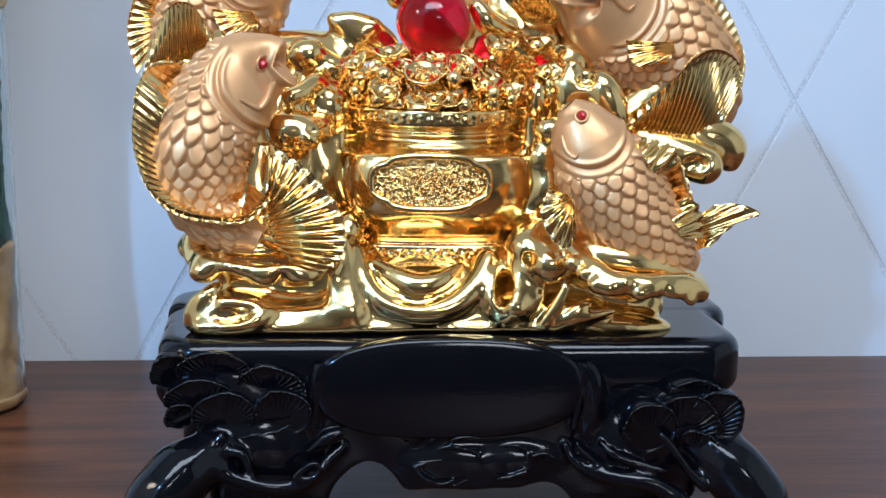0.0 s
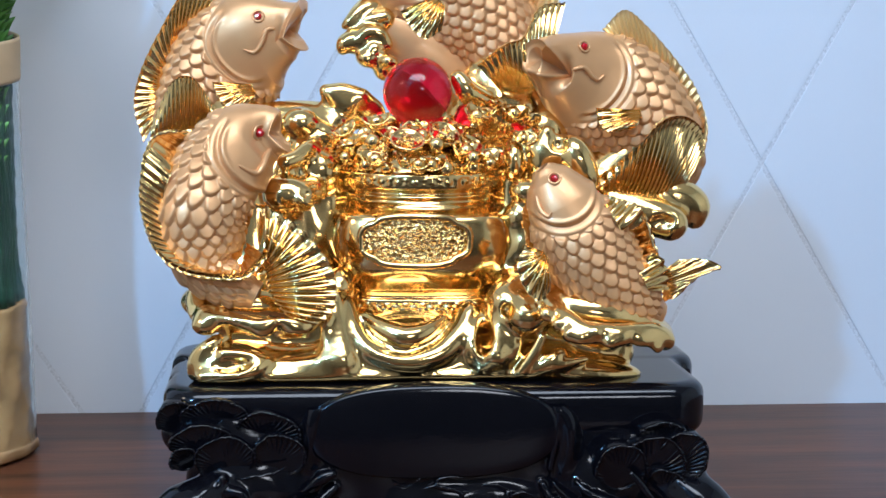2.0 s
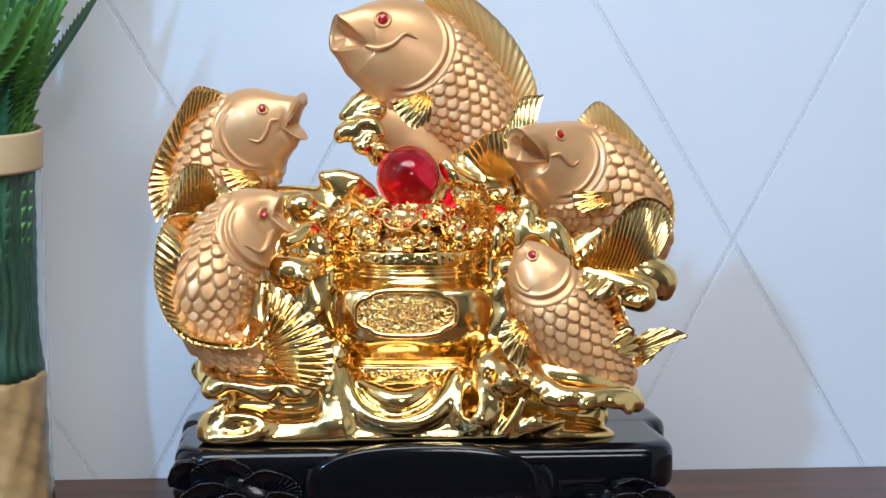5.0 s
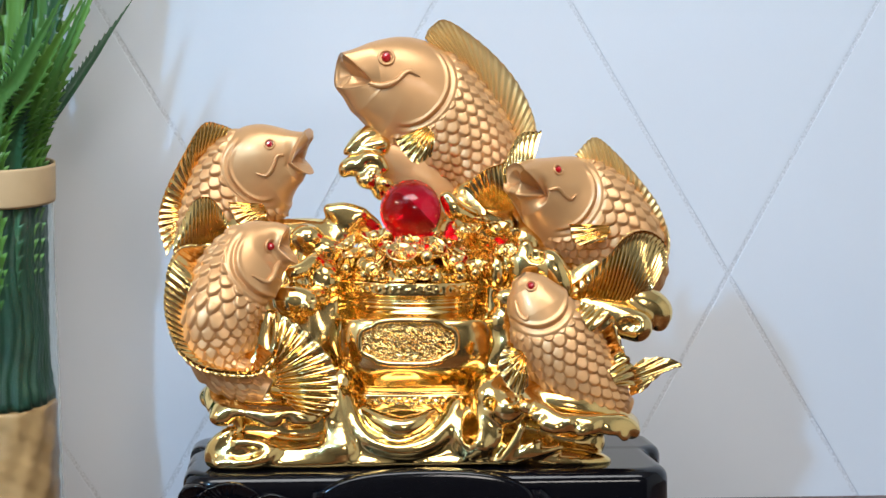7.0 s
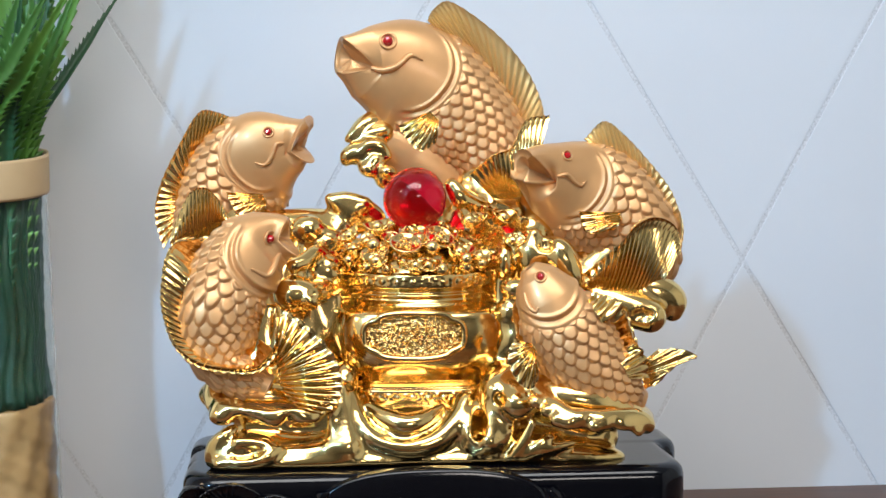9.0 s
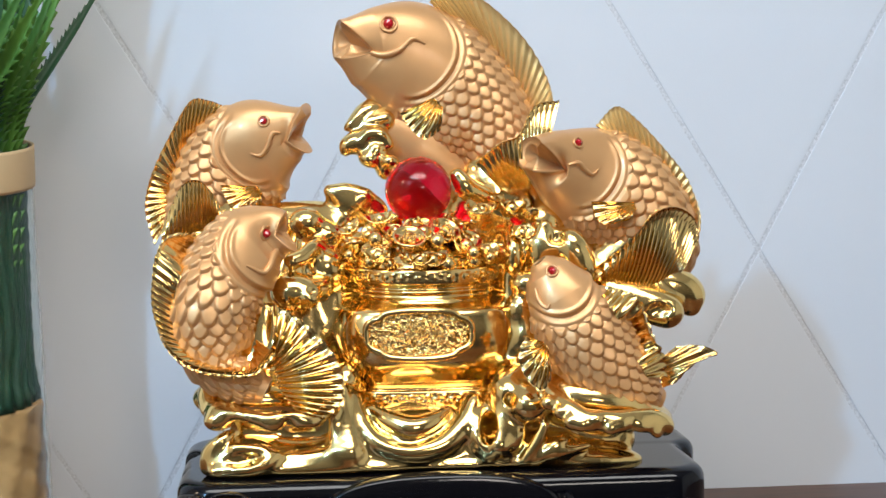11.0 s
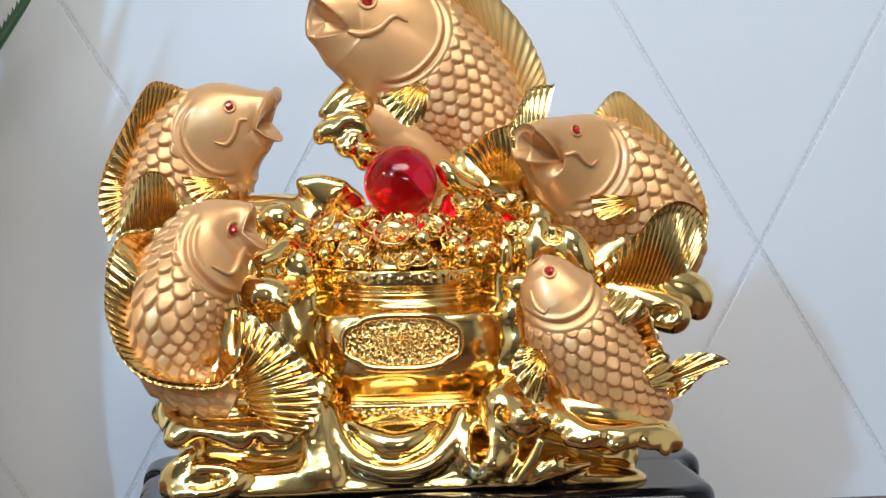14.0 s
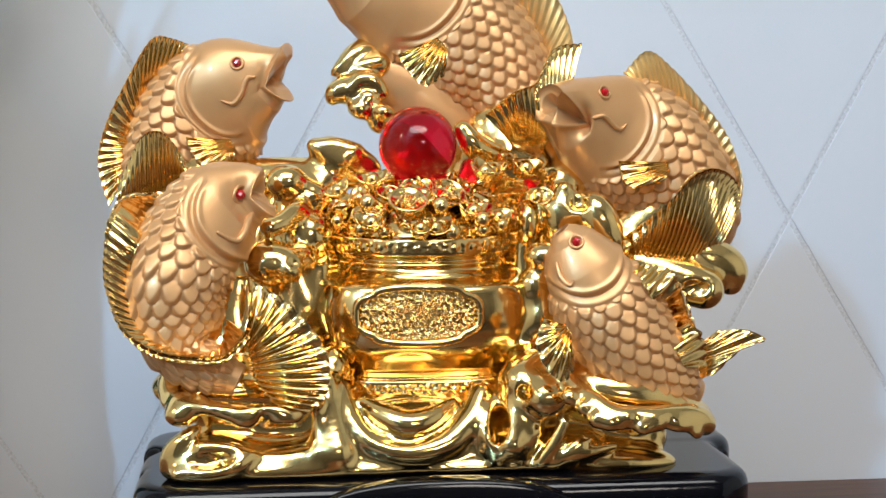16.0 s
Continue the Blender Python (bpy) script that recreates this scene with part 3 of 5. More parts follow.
# the lower carp on the left
carp("curled satin-gold carp with a fanned tail on the rocks",
     Carp([(-0.0901, 0.01, 0.2567), (-0.1012, 0.012, 0.2563), (-0.1146, 0.012, 0.2496), (-0.129, 0.008, 0.2332), (-0.1412, 0.002, 0.2099), (-0.1418, 0.002, 0.189), (-0.1356, 0.0, 0.1693), (-0.1078, -0.004, 0.1556)],
          [0.0094, 0.0164, 0.0245, 0.0275, 0.0262, 0.0248, 0.0150, 0.0088], [0.007, 0.0117, 0.018, 0.0211, 0.0211, 0.018, 0.0125, 0.0078], -1, (-0.1062, 0.01, 0.2443), 0.0255, notch=0.009, far=0.6, lip=0.40, mouth=0.012, slant=-0.004, pitch=0.0076, around=18, amp=0.0034),
     (-0.1064, -0.012, 0.2561), [(-0.1, 0, 0.245), (-0.1023, 0, 0.242), (-0.1046, 0, 0.2352), (-0.1092, 0, 0.2322), (-0.1181, 0, 0.2368)],
     [(-0.1402, 0.01, 0.255), (-0.1634, 0.004, 0.256), (-0.1728, -0.006, 0.2481), (-0.1768, -0.01, 0.2305), (-0.1777, -0.012, 0.2158), (-0.1748, -0.014, 0.201), (-0.1677, -0.018, 0.1864), (-0.1537, -0.022, 0.1755), (-0.1353, -0.024, 0.171), (-0.115, -0.024, 0.1714), (-0.1027, -0.022, 0.1832)],
     [([(-0.1028, -0.016, 0.1824), (-0.1019, -0.012, 0.1693), (-0.0986, -0.012, 0.1575), (-0.0868, -0.014, 0.1439)], [(-0.1025, -0.014, 0.2112), (-0.0825, -0.014, 0.1984), (-0.0648, -0.02, 0.1785), (-0.0602, -0.022, 0.1606), (-0.0651, -0.022, 0.1471), (-0.0779, -0.02, 0.1398)], dict(ribs=13, depth=0.0021, bow=0.006, thick=0.002, scallop=0.0008, rim=0.0017))],
     [], eye_r=0.0045, free=[([(-0.1181, 0.012, 0.2124), (-0.124, 0.008, 0.1955), (-0.132, 0.006, 0.1727)], [(-0.1013, 0.006, 0.2109), (-0.1022, 0.002, 0.1922), (-0.1053, -0.004, 0.1739)], dict(ribs=2, depth=0.0002, thick=0.003, bow=0.004))], ribs=34, fin=dict(scallop=0.0007, rim=0.0019, thick=0.0020, depth=0.0006),
     root_line=[(-0.135, -0.005, 0.254), (-0.1492, -0.005, 0.2448), (-0.1595, -0.005, 0.2317), (-0.1653, -0.005, 0.2167), (-0.1663, -0.005, 0.2016), (-0.162, -0.005, 0.1883), (-0.151, -0.005, 0.1779), (-0.1342, -0.005, 0.1727), (-0.1173, -0.005, 0.1743), (-0.1074, -0.005, 0.184)])

# the upper carp on the right
carp("satin-gold carp with an open mouth facing the red ball",
     Carp([(0.0682, 0.036, 0.3038), (0.0856, 0.053, 0.2977), (0.1094, 0.068, 0.2862), (0.1351, 0.072, 0.2723), (0.1581, 0.072, 0.2531), (0.1682, 0.07, 0.2324), (0.1655, 0.065, 0.2171)],
          [0.0088, 0.0205, 0.0350, 0.0372, 0.0300, 0.0215, 0.0141], [0.0078, 0.0133, 0.0187, 0.0211, 0.0195, 0.0156, 0.0094], 1, (0.1055, 0.06, 0.2938), 0.0248, notch=0.030, dip=0.25, lip=0.05, mouth=0.0025, slant=0.0, pitch=0.0078, around=21, amp=0.0036, bead=0.0008),
     (0.1033, 0.04, 0.3098), [(0.0956, 0.04, 0.2956), (0.1025, 0.04, 0.2963), (0.1077, 0.04, 0.2915), (0.1126, 0.04, 0.2891), (0.1166, 0.04, 0.2915)],
     [(0.12, 0.07, 0.3208), (0.1336, 0.07, 0.3338), (0.149, 0.07, 0.3239), (0.17, 0.07, 0.3013), (0.1848, 0.07, 0.2806), (0.1908, 0.065, 0.2582), (0.1868, 0.06, 0.2359)],
     [([(0.1177, 0.045, 0.2177), (0.1335, 0.042, 0.2097), (0.1498, 0.042, 0.2075), (0.1639, 0.05, 0.2113)], [(0.1127, 0.04, 0.2243), (0.1334, 0.022, 0.2454), (0.1488, 0.02, 0.2632), (0.1651, 0.03, 0.2664), (0.181, 0.045, 0.2574), (0.1844, 0.05, 0.2408)], dict(ribs=20, depth=0.0013, bow=0.008, rim=0.0019))],
     [([(0.141, 0.04, 0.2689), (0.1426, 0.04, 0.2633)], [(0.1118, 0.04, 0.2704), (0.1143, 0.04, 0.2623), (0.1228, 0.04, 0.2555), (0.137, 0.04, 0.2577)], dict(ribs=6, depth=0.0012, thick=0.002, bow=0.003))], finish=DULL_GOLD)

# the lower carp on the right
carp("satin-gold carp rising head-up from the rocks",
     Carp([(0.0664, -0.012, 0.2357), (0.071, -0.012, 0.2295), (0.0794, -0.012, 0.2149), (0.0918, -0.012, 0.194), (0.1085, -0.01, 0.1691), (0.129, -0.005, 0.1485), (0.1451, 0, 0.1395)],
          [0.0023, 0.0129, 0.0219, 0.027, 0.0258, 0.0195, 0.0109], [0.0023, 0.0109, 0.018, 0.0211, 0.0195, 0.0156, 0.0086], 1, (0.0768, -0.012, 0.2248), 0.0222, notch=0.0, slant=0.0, pitch=0.0073, around=20, amp=0.0036, mouth=0.012),
     (0.073, -0.038, 0.2304), [(0.063, -0.03, 0.2192), (0.0641, -0.03, 0.2143), (0.066, -0.03, 0.2102), (0.069, -0.03, 0.2079), (0.0705, -0.03, 0.2101)],
     [(0.1095, -0.02, 0.2168), (0.1237, -0.022, 0.2134), (0.1315, -0.022, 0.203), (0.1369, -0.022, 0.1876), (0.1441, -0.018, 0.1747), (0.1474, -0.012, 0.1598)],
     [([(0.1461, 0.0, 0.169), (0.1477, 0.0, 0.1591), (0.1494, 0.0, 0.1493)], [(0.1587, 0.0, 0.1758), (0.1736, -0.004, 0.1773), (0.184, -0.008, 0.1726), (0.1712, -0.006, 0.1686), (0.1596, -0.002, 0.1573)], dict(ribs=6, depth=0.0010, thick=0.002, bow=0.002))],
     [], eye_r=0.0036, ribs=11, fin=dict(depth=0.0015, scallop=0.0016, rim=0.0012),
     root_line=[(0.1042, -0.02, 0.2138), (0.1134, -0.02, 0.2), (0.1212, -0.02, 0.1846), (0.1282, -0.02, 0.1702), (0.1336, -0.02, 0.1613)],
     free=[([(0.0655, -0.028, 0.1865), (0.0686, -0.028, 0.1812)], [(0.0557, -0.028, 0.1897), (0.0506, -0.032, 0.1772), (0.0548, -0.034, 0.1642), (0.0635, -0.034, 0.1565), (0.0695, -0.032, 0.1629)], dict(ribs=7, depth=0.0014, thick=0.0022, bow=0.004))])

# treasure pot
F = 0.062
PROFILE = [(-0.0033, 0.01, 0.1365), (-0.0033, 0.01, 0.1419), (-0.0032, 0.01, 0.1498), (-0.0029, 0.014, 0.1507), (-0.0029, 0.0135, 0.1539), (-0.0031, 0.011, 0.1574), (-0.0037, 0.002, 0.1713), (-0.0039, -0.001, 0.1872), (-0.0036, 0.002, 0.2022), (-0.003, 0.009, 0.2072), (-0.0029, 0.0105, 0.2098), (-0.0028, 0.012, 0.2127), (-0.0029, 0.01, 0.2149), (-0.0028, 0.0115, 0.217), (-0.0028, 0.0105, 0.2191), (-0.003, 0.008, 0.2209), (-0.003, 0.008, 0.229), (-0.0027, 0.012, 0.2302), (-0.0023, 0.016, 0.2372), (-0.0013, 0.028, 0.2472), (-0.0002, 0.042, 0.2542), (0.0008, 0.054, 0.2566)]
POT = (sum(p[0] for p in PROFILE) / len(PROFILE), F)
prof = curve([(F - p[1], p[2]) for p in PROFILE], 260)
prof = np.vstack([[(1e-4, prof[0, 1])], prof, [(1e-4, prof[-1, 1] + 0.001)]])
FOOT, LIP, BELLY = (PROFILE[1][2], PROFILE[2][2]), (PROFILE[15][2], PROFILE[16][2]), (PROFILE[6][2], PROFILE[9][2])


def pot_swell(z, a):
    band = lambda zz: np.clip((z - zz[0] + 0.0002) / 0.0008, 0, 1) * np.clip((zz[1] + 0.0002 - z) / 0.0008, 0, 1)
    inner = lambda zz: band((zz[0] + 0.0018, zz[1] - 0.0018))
    teeth = np.clip(3 * np.sin(a * 62), -1, 1) * 0.5 + np.clip(2 * np.sin(a * 31 + 1.0), -1, 1) * np.sin((z - FOOT[0]) * 1500) * 0.5
    square = (np.abs(np.cos(a)) ** 5.0 + np.abs(np.sin(a)) ** 5.0) ** (-1 / 5.0) - 1
    belly = np.clip((BELLY[1] + 0.004 - z) / 0.008, 0, 1)
    return 0.0010 * teeth * (inner(FOOT) + 0.5 * inner(LIP)) + 0.050 * square * belly * 0.9


pot = part("treasure_pot", lathe(prof, POT, 372, swell=pot_swell), GOLD, ornament, "round gold pot heaped with ingots and coins")

# the raised panel on its belly
PANEL = (-0.0098, -0.0035, 0.1895)


def panel_at(x, z, out=0.0):
    return (PANEL[0] + x, PANEL[1] + 0.006 - math.sqrt(0.13 ** 2 - x * x) + 0.13 - 0.006 - out, PANEL[2] + z)


def panel_edge(a, k=1.0):
    c, s = math.cos(a), math.sin(a)
    r = 1 + 0.05 * math.cos(2 * a) * abs(s) - 0.07 * math.exp(-((abs(c) - 0.74) / 0.12) ** 2)
    return (0.0335 * k * r * math.copysign(abs(c) ** 0.75, c), 0.0160 * k * r * math.copysign(abs(s) ** 0.85, s))


ring = [panel_at(*panel_edge(a, 1.02), 0.0015) for a in np.linspace(0, TAU, 73)]
part("panel_rim", tube(ring, 0.0023, 220, 12), GOLD, pot)
cols, rows = 260, 64
grid = []
for j in range(rows):
    for i in range(cols):
        a, k = TAU * i / cols, (j + 0.5) / rows
        x, z = panel_edge(a, k)
        q = Vector((x * 480, z * 480, 4.0))
        h = 0.55 * noise.noise(q) + 0.55 * abs(noise.noise(q * 1.9 + Vector((7, 3, 1)))) + 0.2 * noise.noise(q * 3.7)
        grid.append(panel_at(x, z, 0.0004 + 0.0038 * h * min(1, (1 - k) * 12)))
grid.append(panel_at(0, 0, 0.001))
faces = grid_faces(rows, cols, True).tolist() + [(cols * rows, i, (i + 1) % cols) for i in range(cols)]
part("panel_relief", (np.array(grid), faces), GOLD, pot, "crumpled gold relief")


def ingot_geo(size):
    """A boat-shaped ingot with upturned ends and a dome in the middle."""
    n, rows_ = 28, []
    ang = np.linspace(0, TAU, n, endpoint=False)
    c, s = np.cos(ang), np.sin(ang)
    for k, z, lift in ((0.02, 0, 0), (0.50, 0, 0), (0.62, 0.10, 0.02), (0.86, 0.42, 0.22), (1.0, 0.58, 0.34), (0.98, 0.64, 0.35), (0.88, 0.58, 0.30), (0.62, 0.42, 0.05)):
        rows_.append(np.stack([k * c * 1.0, k * s * 0.66, z + lift * np.abs(c) ** 2.5], -1))
    for k, z in ((0.46, 0.46), (0.44, 0.60), (0.36, 0.78), (0.20, 0.90), (0.02, 0.94)):
        rows_.append(np.stack([k * c, k * s, z + 0 * c], -1))
    v = np.concatenate(rows_) * size
    return v, grid_faces(len(rows_), n, True)


def coin_geo(r):
    """An old coin with a raised rim, a square hole and worn marks."""
    disc = lathe([(1e-4, 0), (0.30, 0), (0.82, 0.0), (0.84, 0.07), (0.97, 0.07), (1.0, 0.02), (1.0, -0.12), (1e-4, -0.12)], (0, 0), 40)
    out = [(disc[0] * r, disc[1])]
    for k in range(4):
        turn_ = Matrix.Rotation(radians(90 * k), 4, "Z")
        out.append(turned((box_geo((-0.25, 0.19, -0.05), (0.25, 0.25, 0.08))[0] * r, box_geo((0, 0, 0), (1, 1, 1))[1]), turn_))
        for dx, dy, w in ((-0.12, 0.38, 0.22), (0.1, 0.50, 0.26), (-0.02, 0.64, 0.3)):
            out.append(turned((box_geo((dx - w / 2, dy - 0.035, -0.05), (dx + w / 2, dy + 0.035, 0.05))[0] * r, box_geo((0, 0, 0), (1, 1, 1))[1]), turn_))
    return joined(out)


ingots = [mesh_of("ingot", *ingot_geo(k), GOLD) for k in (0.0080, 0.0096, 0.0110)]
coin_mesh = mesh_of("coin", *coin_geo(0.0112), GOLD)
bead_mesh = mesh_of("bead", *ball((0, 0, 0), 1.0, 12), GOLD)


def heap_z(r):
    """The heap's height at a distance from the pot's axis."""
    up = prof[prof[:, 1] > LIP[1] + 0.0015][::-1]
    return float(np.interp(r, up[:, 0], up[:, 1]))


def heap(name, me, r, a, lift, m, scale=1.0):
    ob = new(name, me)
    ob.parent = ornament
    x, y = POT[0] + r * math.cos(radians(a)), POT[1] + r * math.sin(radians(a))
    ob.matrix_basis = Matrix.Translation((x, y, heap_z(r) + lift)) @ m @ Matrix.Diagonal((scale, scale, scale, 1))
    return ob


rnd = random.Random(5)
for r, count, start, size in ((0.046, 13, 252, 0), (0.0335, 10, 236, 1), (0.020, 6, 215, 1)):
    for k in range(count):
        a = start + 360 / count * k + rnd.uniform(-7, 7)
        tilt = Matrix.Rotation(radians(a + 90 + rnd.uniform(-40, 40)), 4, "Z") @ Matrix.Rotation(radians(rnd.uniform(12, 40)), 4, "X") @ Matrix.Rotation(radians(rnd.uniform(-18, 18)), 4, "Y")
        heap("ingot", ingots[(k + size) % 3], r + rnd.uniform(-0.003, 0.003), a, -0.0015 + rnd.uniform(0, 0.002), tilt)
for r, count, start in ((0.051, 16, 262), (0.040, 11, 250), (0.027, 6, 255)):
    for k in range(count):
        heap("bead", bead_mesh, r + rnd.uniform(-0.002, 0.002), start + 360 / count * k + rnd.uniform(-8, 8), rnd.uniform(0.002, 0.004), Matrix.Identity(4), rnd.uniform(0.0034, 0.0056))
for r, a, tip, spin in ((0.0315, 262, 48, 10), (0.033, 294, 40, 40), (0.045, 225, 30, 70), (0.043, 318, 40, 20), (0.040, 190, 30, 0)):
    heap("coin", coin_mesh, r, a, 0.0065, Matrix.Rotation(radians(a + 90), 4, "Z") @ Matrix.Rotation(radians(tip), 4, "X") @ Matrix.Rotation(radians(spin), 4, "Z"))
ob = new("coin", coin_mesh)
ob.parent = ornament
ob.matrix_basis = frame_on((-0.0141, 0.013, 0.2515), (0.03, -0.55, 0.83), 15)
for p, k, n, spin in (((-0.0318, 0.03, 0.2576), 1, (-0.15, -0.45, 0.9), 20), ((-0.0336, 0.012, 0.2356), 1, (-0.2, -0.55, 0.8), -15), ((-0.0506, 0.03, 0.2527), 0, (-0.4, -0.5, 0.8), 60), ((0.0296, 0.03, 0.2617), 1, (0.3, -0.35, 0.9), 80), ((0.0357, 0.018, 0.2382), 0, (0.35, -0.5, 0.8), 10), ((-0.008, 0.008, 0.2333), 0, (0.0, -0.6, 0.8), 0)):
    ob = new("ingot", ingots[k])
    ob.parent = ornament
    ob.matrix_basis = frame_on(p, n, spin)
for p, r in (((-0.036, 0.016, 0.25), 0.0050), ((0.0038, 0.01, 0.2485), 0.0050), ((0.0278, 0.014, 0.2401), 0.0048), ((0.0384, 0.014, 0.2369), 0.0036), ((-0.0529, 0.02, 0.2398), 0.0034)):
    ob = new("bead", bead_mesh)
    ob.parent = ornament
    ob.matrix_basis = Matrix.Translation(p) @ Matrix.Diagonal((r, r, r, 1))
# treasure that spills over towards the carp on the right
for p, k, rx, rz in (((0.0556, 0.05, 0.2623), 2, 40, 30), ((0.067, 0.045, 0.2585), 1, 25, 100), ((0.0616, 0.035, 0.2492), 0, 60, 10), ((0.0467, 0.06, 0.2659), 1, 15, 60), ((0.0744, 0.04, 0.2507), 0, 35, 140), ((0.0369, 0.045, 0.2608), 2, 30, -20)):
    ob = new("ingot", ingots[k])
    ob.parent = ornament
    ob.matrix_basis = Matrix.Translation(p) @ Matrix.Rotation(radians(rz), 4, "Z") @ Matrix.Rotation(radians(rx), 4, "X")

# ---- the rocks and waves that carry the carp ----
TOP = 0.1045
rock = Field((-0.165, -0.055, 0.100), (0.205, 0.135, 0.345), 0.0015)
rock.slab((-0.143, -0.012, TOP), (0.090, 0.105, 0.122), 0.007)
rock.slab((0.060, 0.006, TOP), (0.134, 0.105, 0.124), 0.009)
rock.slab((-0.132, 0.004, 0.112), (-0.050, 0.10, 0.150), 0.010, 0.008)
rock.slab((-0.060, 0.002, 0.112), (0.060, 0.10, 0.128), 0.010, 0.008)
rock.slab((0.050, 0.000, 0.112), (0.118, 0.10, 0.146), 0.010, 0.008)
rock.slab((-0.088, 0.058, 0.13), (-0.036, 0.11, 0.242), 0.012, 0.010)
rock.slab((0.030, 0.058, 0.13), (0.092, 0.11, 0.238), 0.012, 0.010)
# trunks behind
rock.rod([(-0.085, 0.085, 0.13), (-0.095, 0.095, 0.20), (-0.1273, 0.1, 0.2591)], [0.034, 0.028, 0.020], 0.012)
rock.rod([(-0.1273, 0.1, 0.2591), (-0.1068, 0.1, 0.2589), (-0.0821, 0.09, 0.2613), (-0.0577, 0.085, 0.2573)], [0.016, 0.012, 0.011, 0.014], 0.01)
rock.rod([(0.085, 0.075, 0.13), (0.10, 0.08, 0.19), (0.1483, 0.075, 0.2414)], [0.036, 0.030, 0.022], 0.012)
rock.rod([(0.02, 0.10, 0.13), (0.03, 0.105, 0.22), (0.0473, 0.1, 0.2868)], [0.04, 0.034, 0.022], 0.012)
rock.rod([(0.0224, 0.06, 0.2883), (0.0285, 0.06, 0.2802), (0.0391, 0.065, 0.2738)], [0.006, 0.008, 0.008], 0.004)
# plump leaves at its upper left end
rock.rod([(-0.0286, 0.098, 0.3362), (-0.0383, 0.092, 0.332), (-0.0472, 0.088, 0.3247), (-0.0505, 0.088, 0.3219)], [0.0085, 0.0070, 0.0042, 0.0028], 0.0025)
rock.rod([(-0.0256, 0.092, 0.3263), (-0.0345, 0.088, 0.3247), (-0.044, 0.087, 0.3214)], [0.0090, 0.0062, 0.0030], 0.0025)
rock.rod([(-0.0324, 0.09, 0.3115), (-0.0433, 0.085, 0.3116), (-0.0499, 0.083, 0.3101), (-0.052, 0.083, 0.3072)], [0.0120, 0.0088, 0.0066, 0.0048], 0.0025)
rock.rod([(-0.0369, 0.082, 0.3043), (-0.041, 0.08, 0.3117), (-0.0361, 0.08, 0.3174), (-0.028, 0.08, 0.3165), (-0.0231, 0.08, 0.31)], [0.0042, 0.0046, 0.0050, 0.0052, 0.0042], 0.0025)
rock.blob((-0.0317, 0.08, 0.3059), (0.0075, 0.0070, 0.0075), 0.0025)
rock.blob((-0.0363, 0.079, 0.3003), (0.0080, 0.0075, 0.0060), 0.0025, -25)
rock.blob((-0.0222, 0.076, 0.2986), (0.0070, 0.0065, 0.0050), 0.0025, -15)
rock.blob((-0.0265, 0.08, 0.2929), (0.0055, 0.0060, 0.0075), 0.0025, 25)
# the mass between the tall carp and the right one
rock.blob((0.0626, 0.088, 0.2643), (0.030, 0.022, 0.030), 0.008)
rock.blob((0.0788, 0.07, 0.2487), (0.020, 0.018, 0.024), 0.008)
# the cupped leaf beside the ball
rock.blob((-0.0446, 0.082, 0.2668), (0.0215, 0.0070, 0.0130), 0.004, -12)
rock.rod([(-0.0641, 0.08, 0.2793), (-0.0576, 0.08, 0.2747), (-0.0475, 0.08, 0.2702)], [0.0032, 0.0062, 0.0080], 0.005)
rock.rod([(-0.0625, 0.08, 0.2789), (-0.0527, 0.079, 0.28), (-0.0394, 0.078, 0.2759)], [0.0030, 0.0042, 0.0045], 0.006)
rock.rod([(-0.0744, 0.065, 0.2445), (-0.0808, 0.055, 0.2052), (-0.0785, 0.045, 0.1663)], [0.016, 0.018, 0.018], 0.010)
# smooth walls at both sides of the pot
rock.slab((-0.085, 0.022, 0.118), (-0.036, 0.09, 0.150), 0.010, 0.006)
rock.slab((0.032, 0.022, 0.118), (0.085, 0.09, 0.150), 0.010, 0.006)
rock.slab((-0.075, 0.046, 0.14), (0.080, 0.098, 0.222), 0.024, 0.006)
for lo, hi in (((-0.0732, 0.03, 0.1605), (-0.0531, 0.03, 0.228)), ((0.0485, 0.03, 0.1583), (0.0661, 0.03, 0.2297))):
    x = (lo[0] + hi[0]) / 2
    rock.rod([(x, 0.052, lo[2]), (x, 0.046, (lo[2] + hi[2]) / 2), (x, 0.052, hi[2])], [0.012, 0.0095, 0.012], 0.008)
rock.rod([(-0.0538, 0.06, 0.2205), (-0.055, 0.056, 0.1886), (-0.0539, 0.048, 0.1614)], [0.009, 0.010, 0.010], 0.006)
rock.rod([(0.0564, 0.06, 0.2191), (0.0567, 0.056, 0.1869), (0.0532, 0.048, 0.1595)], [0.009, 0.010, 0.010], 0.006)
rock.blob((-0.0565, 0.014, 0.1587), (0.010, 0.012, 0.012), 0.006)
rock.blob((0.0504, 0.014, 0.1568), (0.010, 0.012, 0.012), 0.006)
# lumps between the left carp and the pot
rock.blob((-0.1085, 0.03, 0.1848), (0.014, 0.010, 0.024), 0.006)
rock.blob((-0.0803, 0.055, 0.2593), (.012, .010, .010), 0.004)
rock.blob((-0.0672, 0.056, 0.2515), (.013, .008, .009), 0.004, -20)
rock.rod([(-0.0904, 0.024, 0.236), (-0.0826, 0.028, 0.2387), (-0.0763, 0.034, 0.2437), (-0.0722, 0.044, 0.246)], [0.0055, 0.0058, 0.0056, 0.0050], 0.003)
rock.blob((-0.0689, 0.04, 0.2297), (.014, .012, .014), 0.006)
rock.blob((-0.0906, 0.022, 0.2152), (.014, .012, .012), 0.005)
rock.blob((-0.0847, 0.024, 0.2188), (.019, .011, .0085), 0.005, -8)
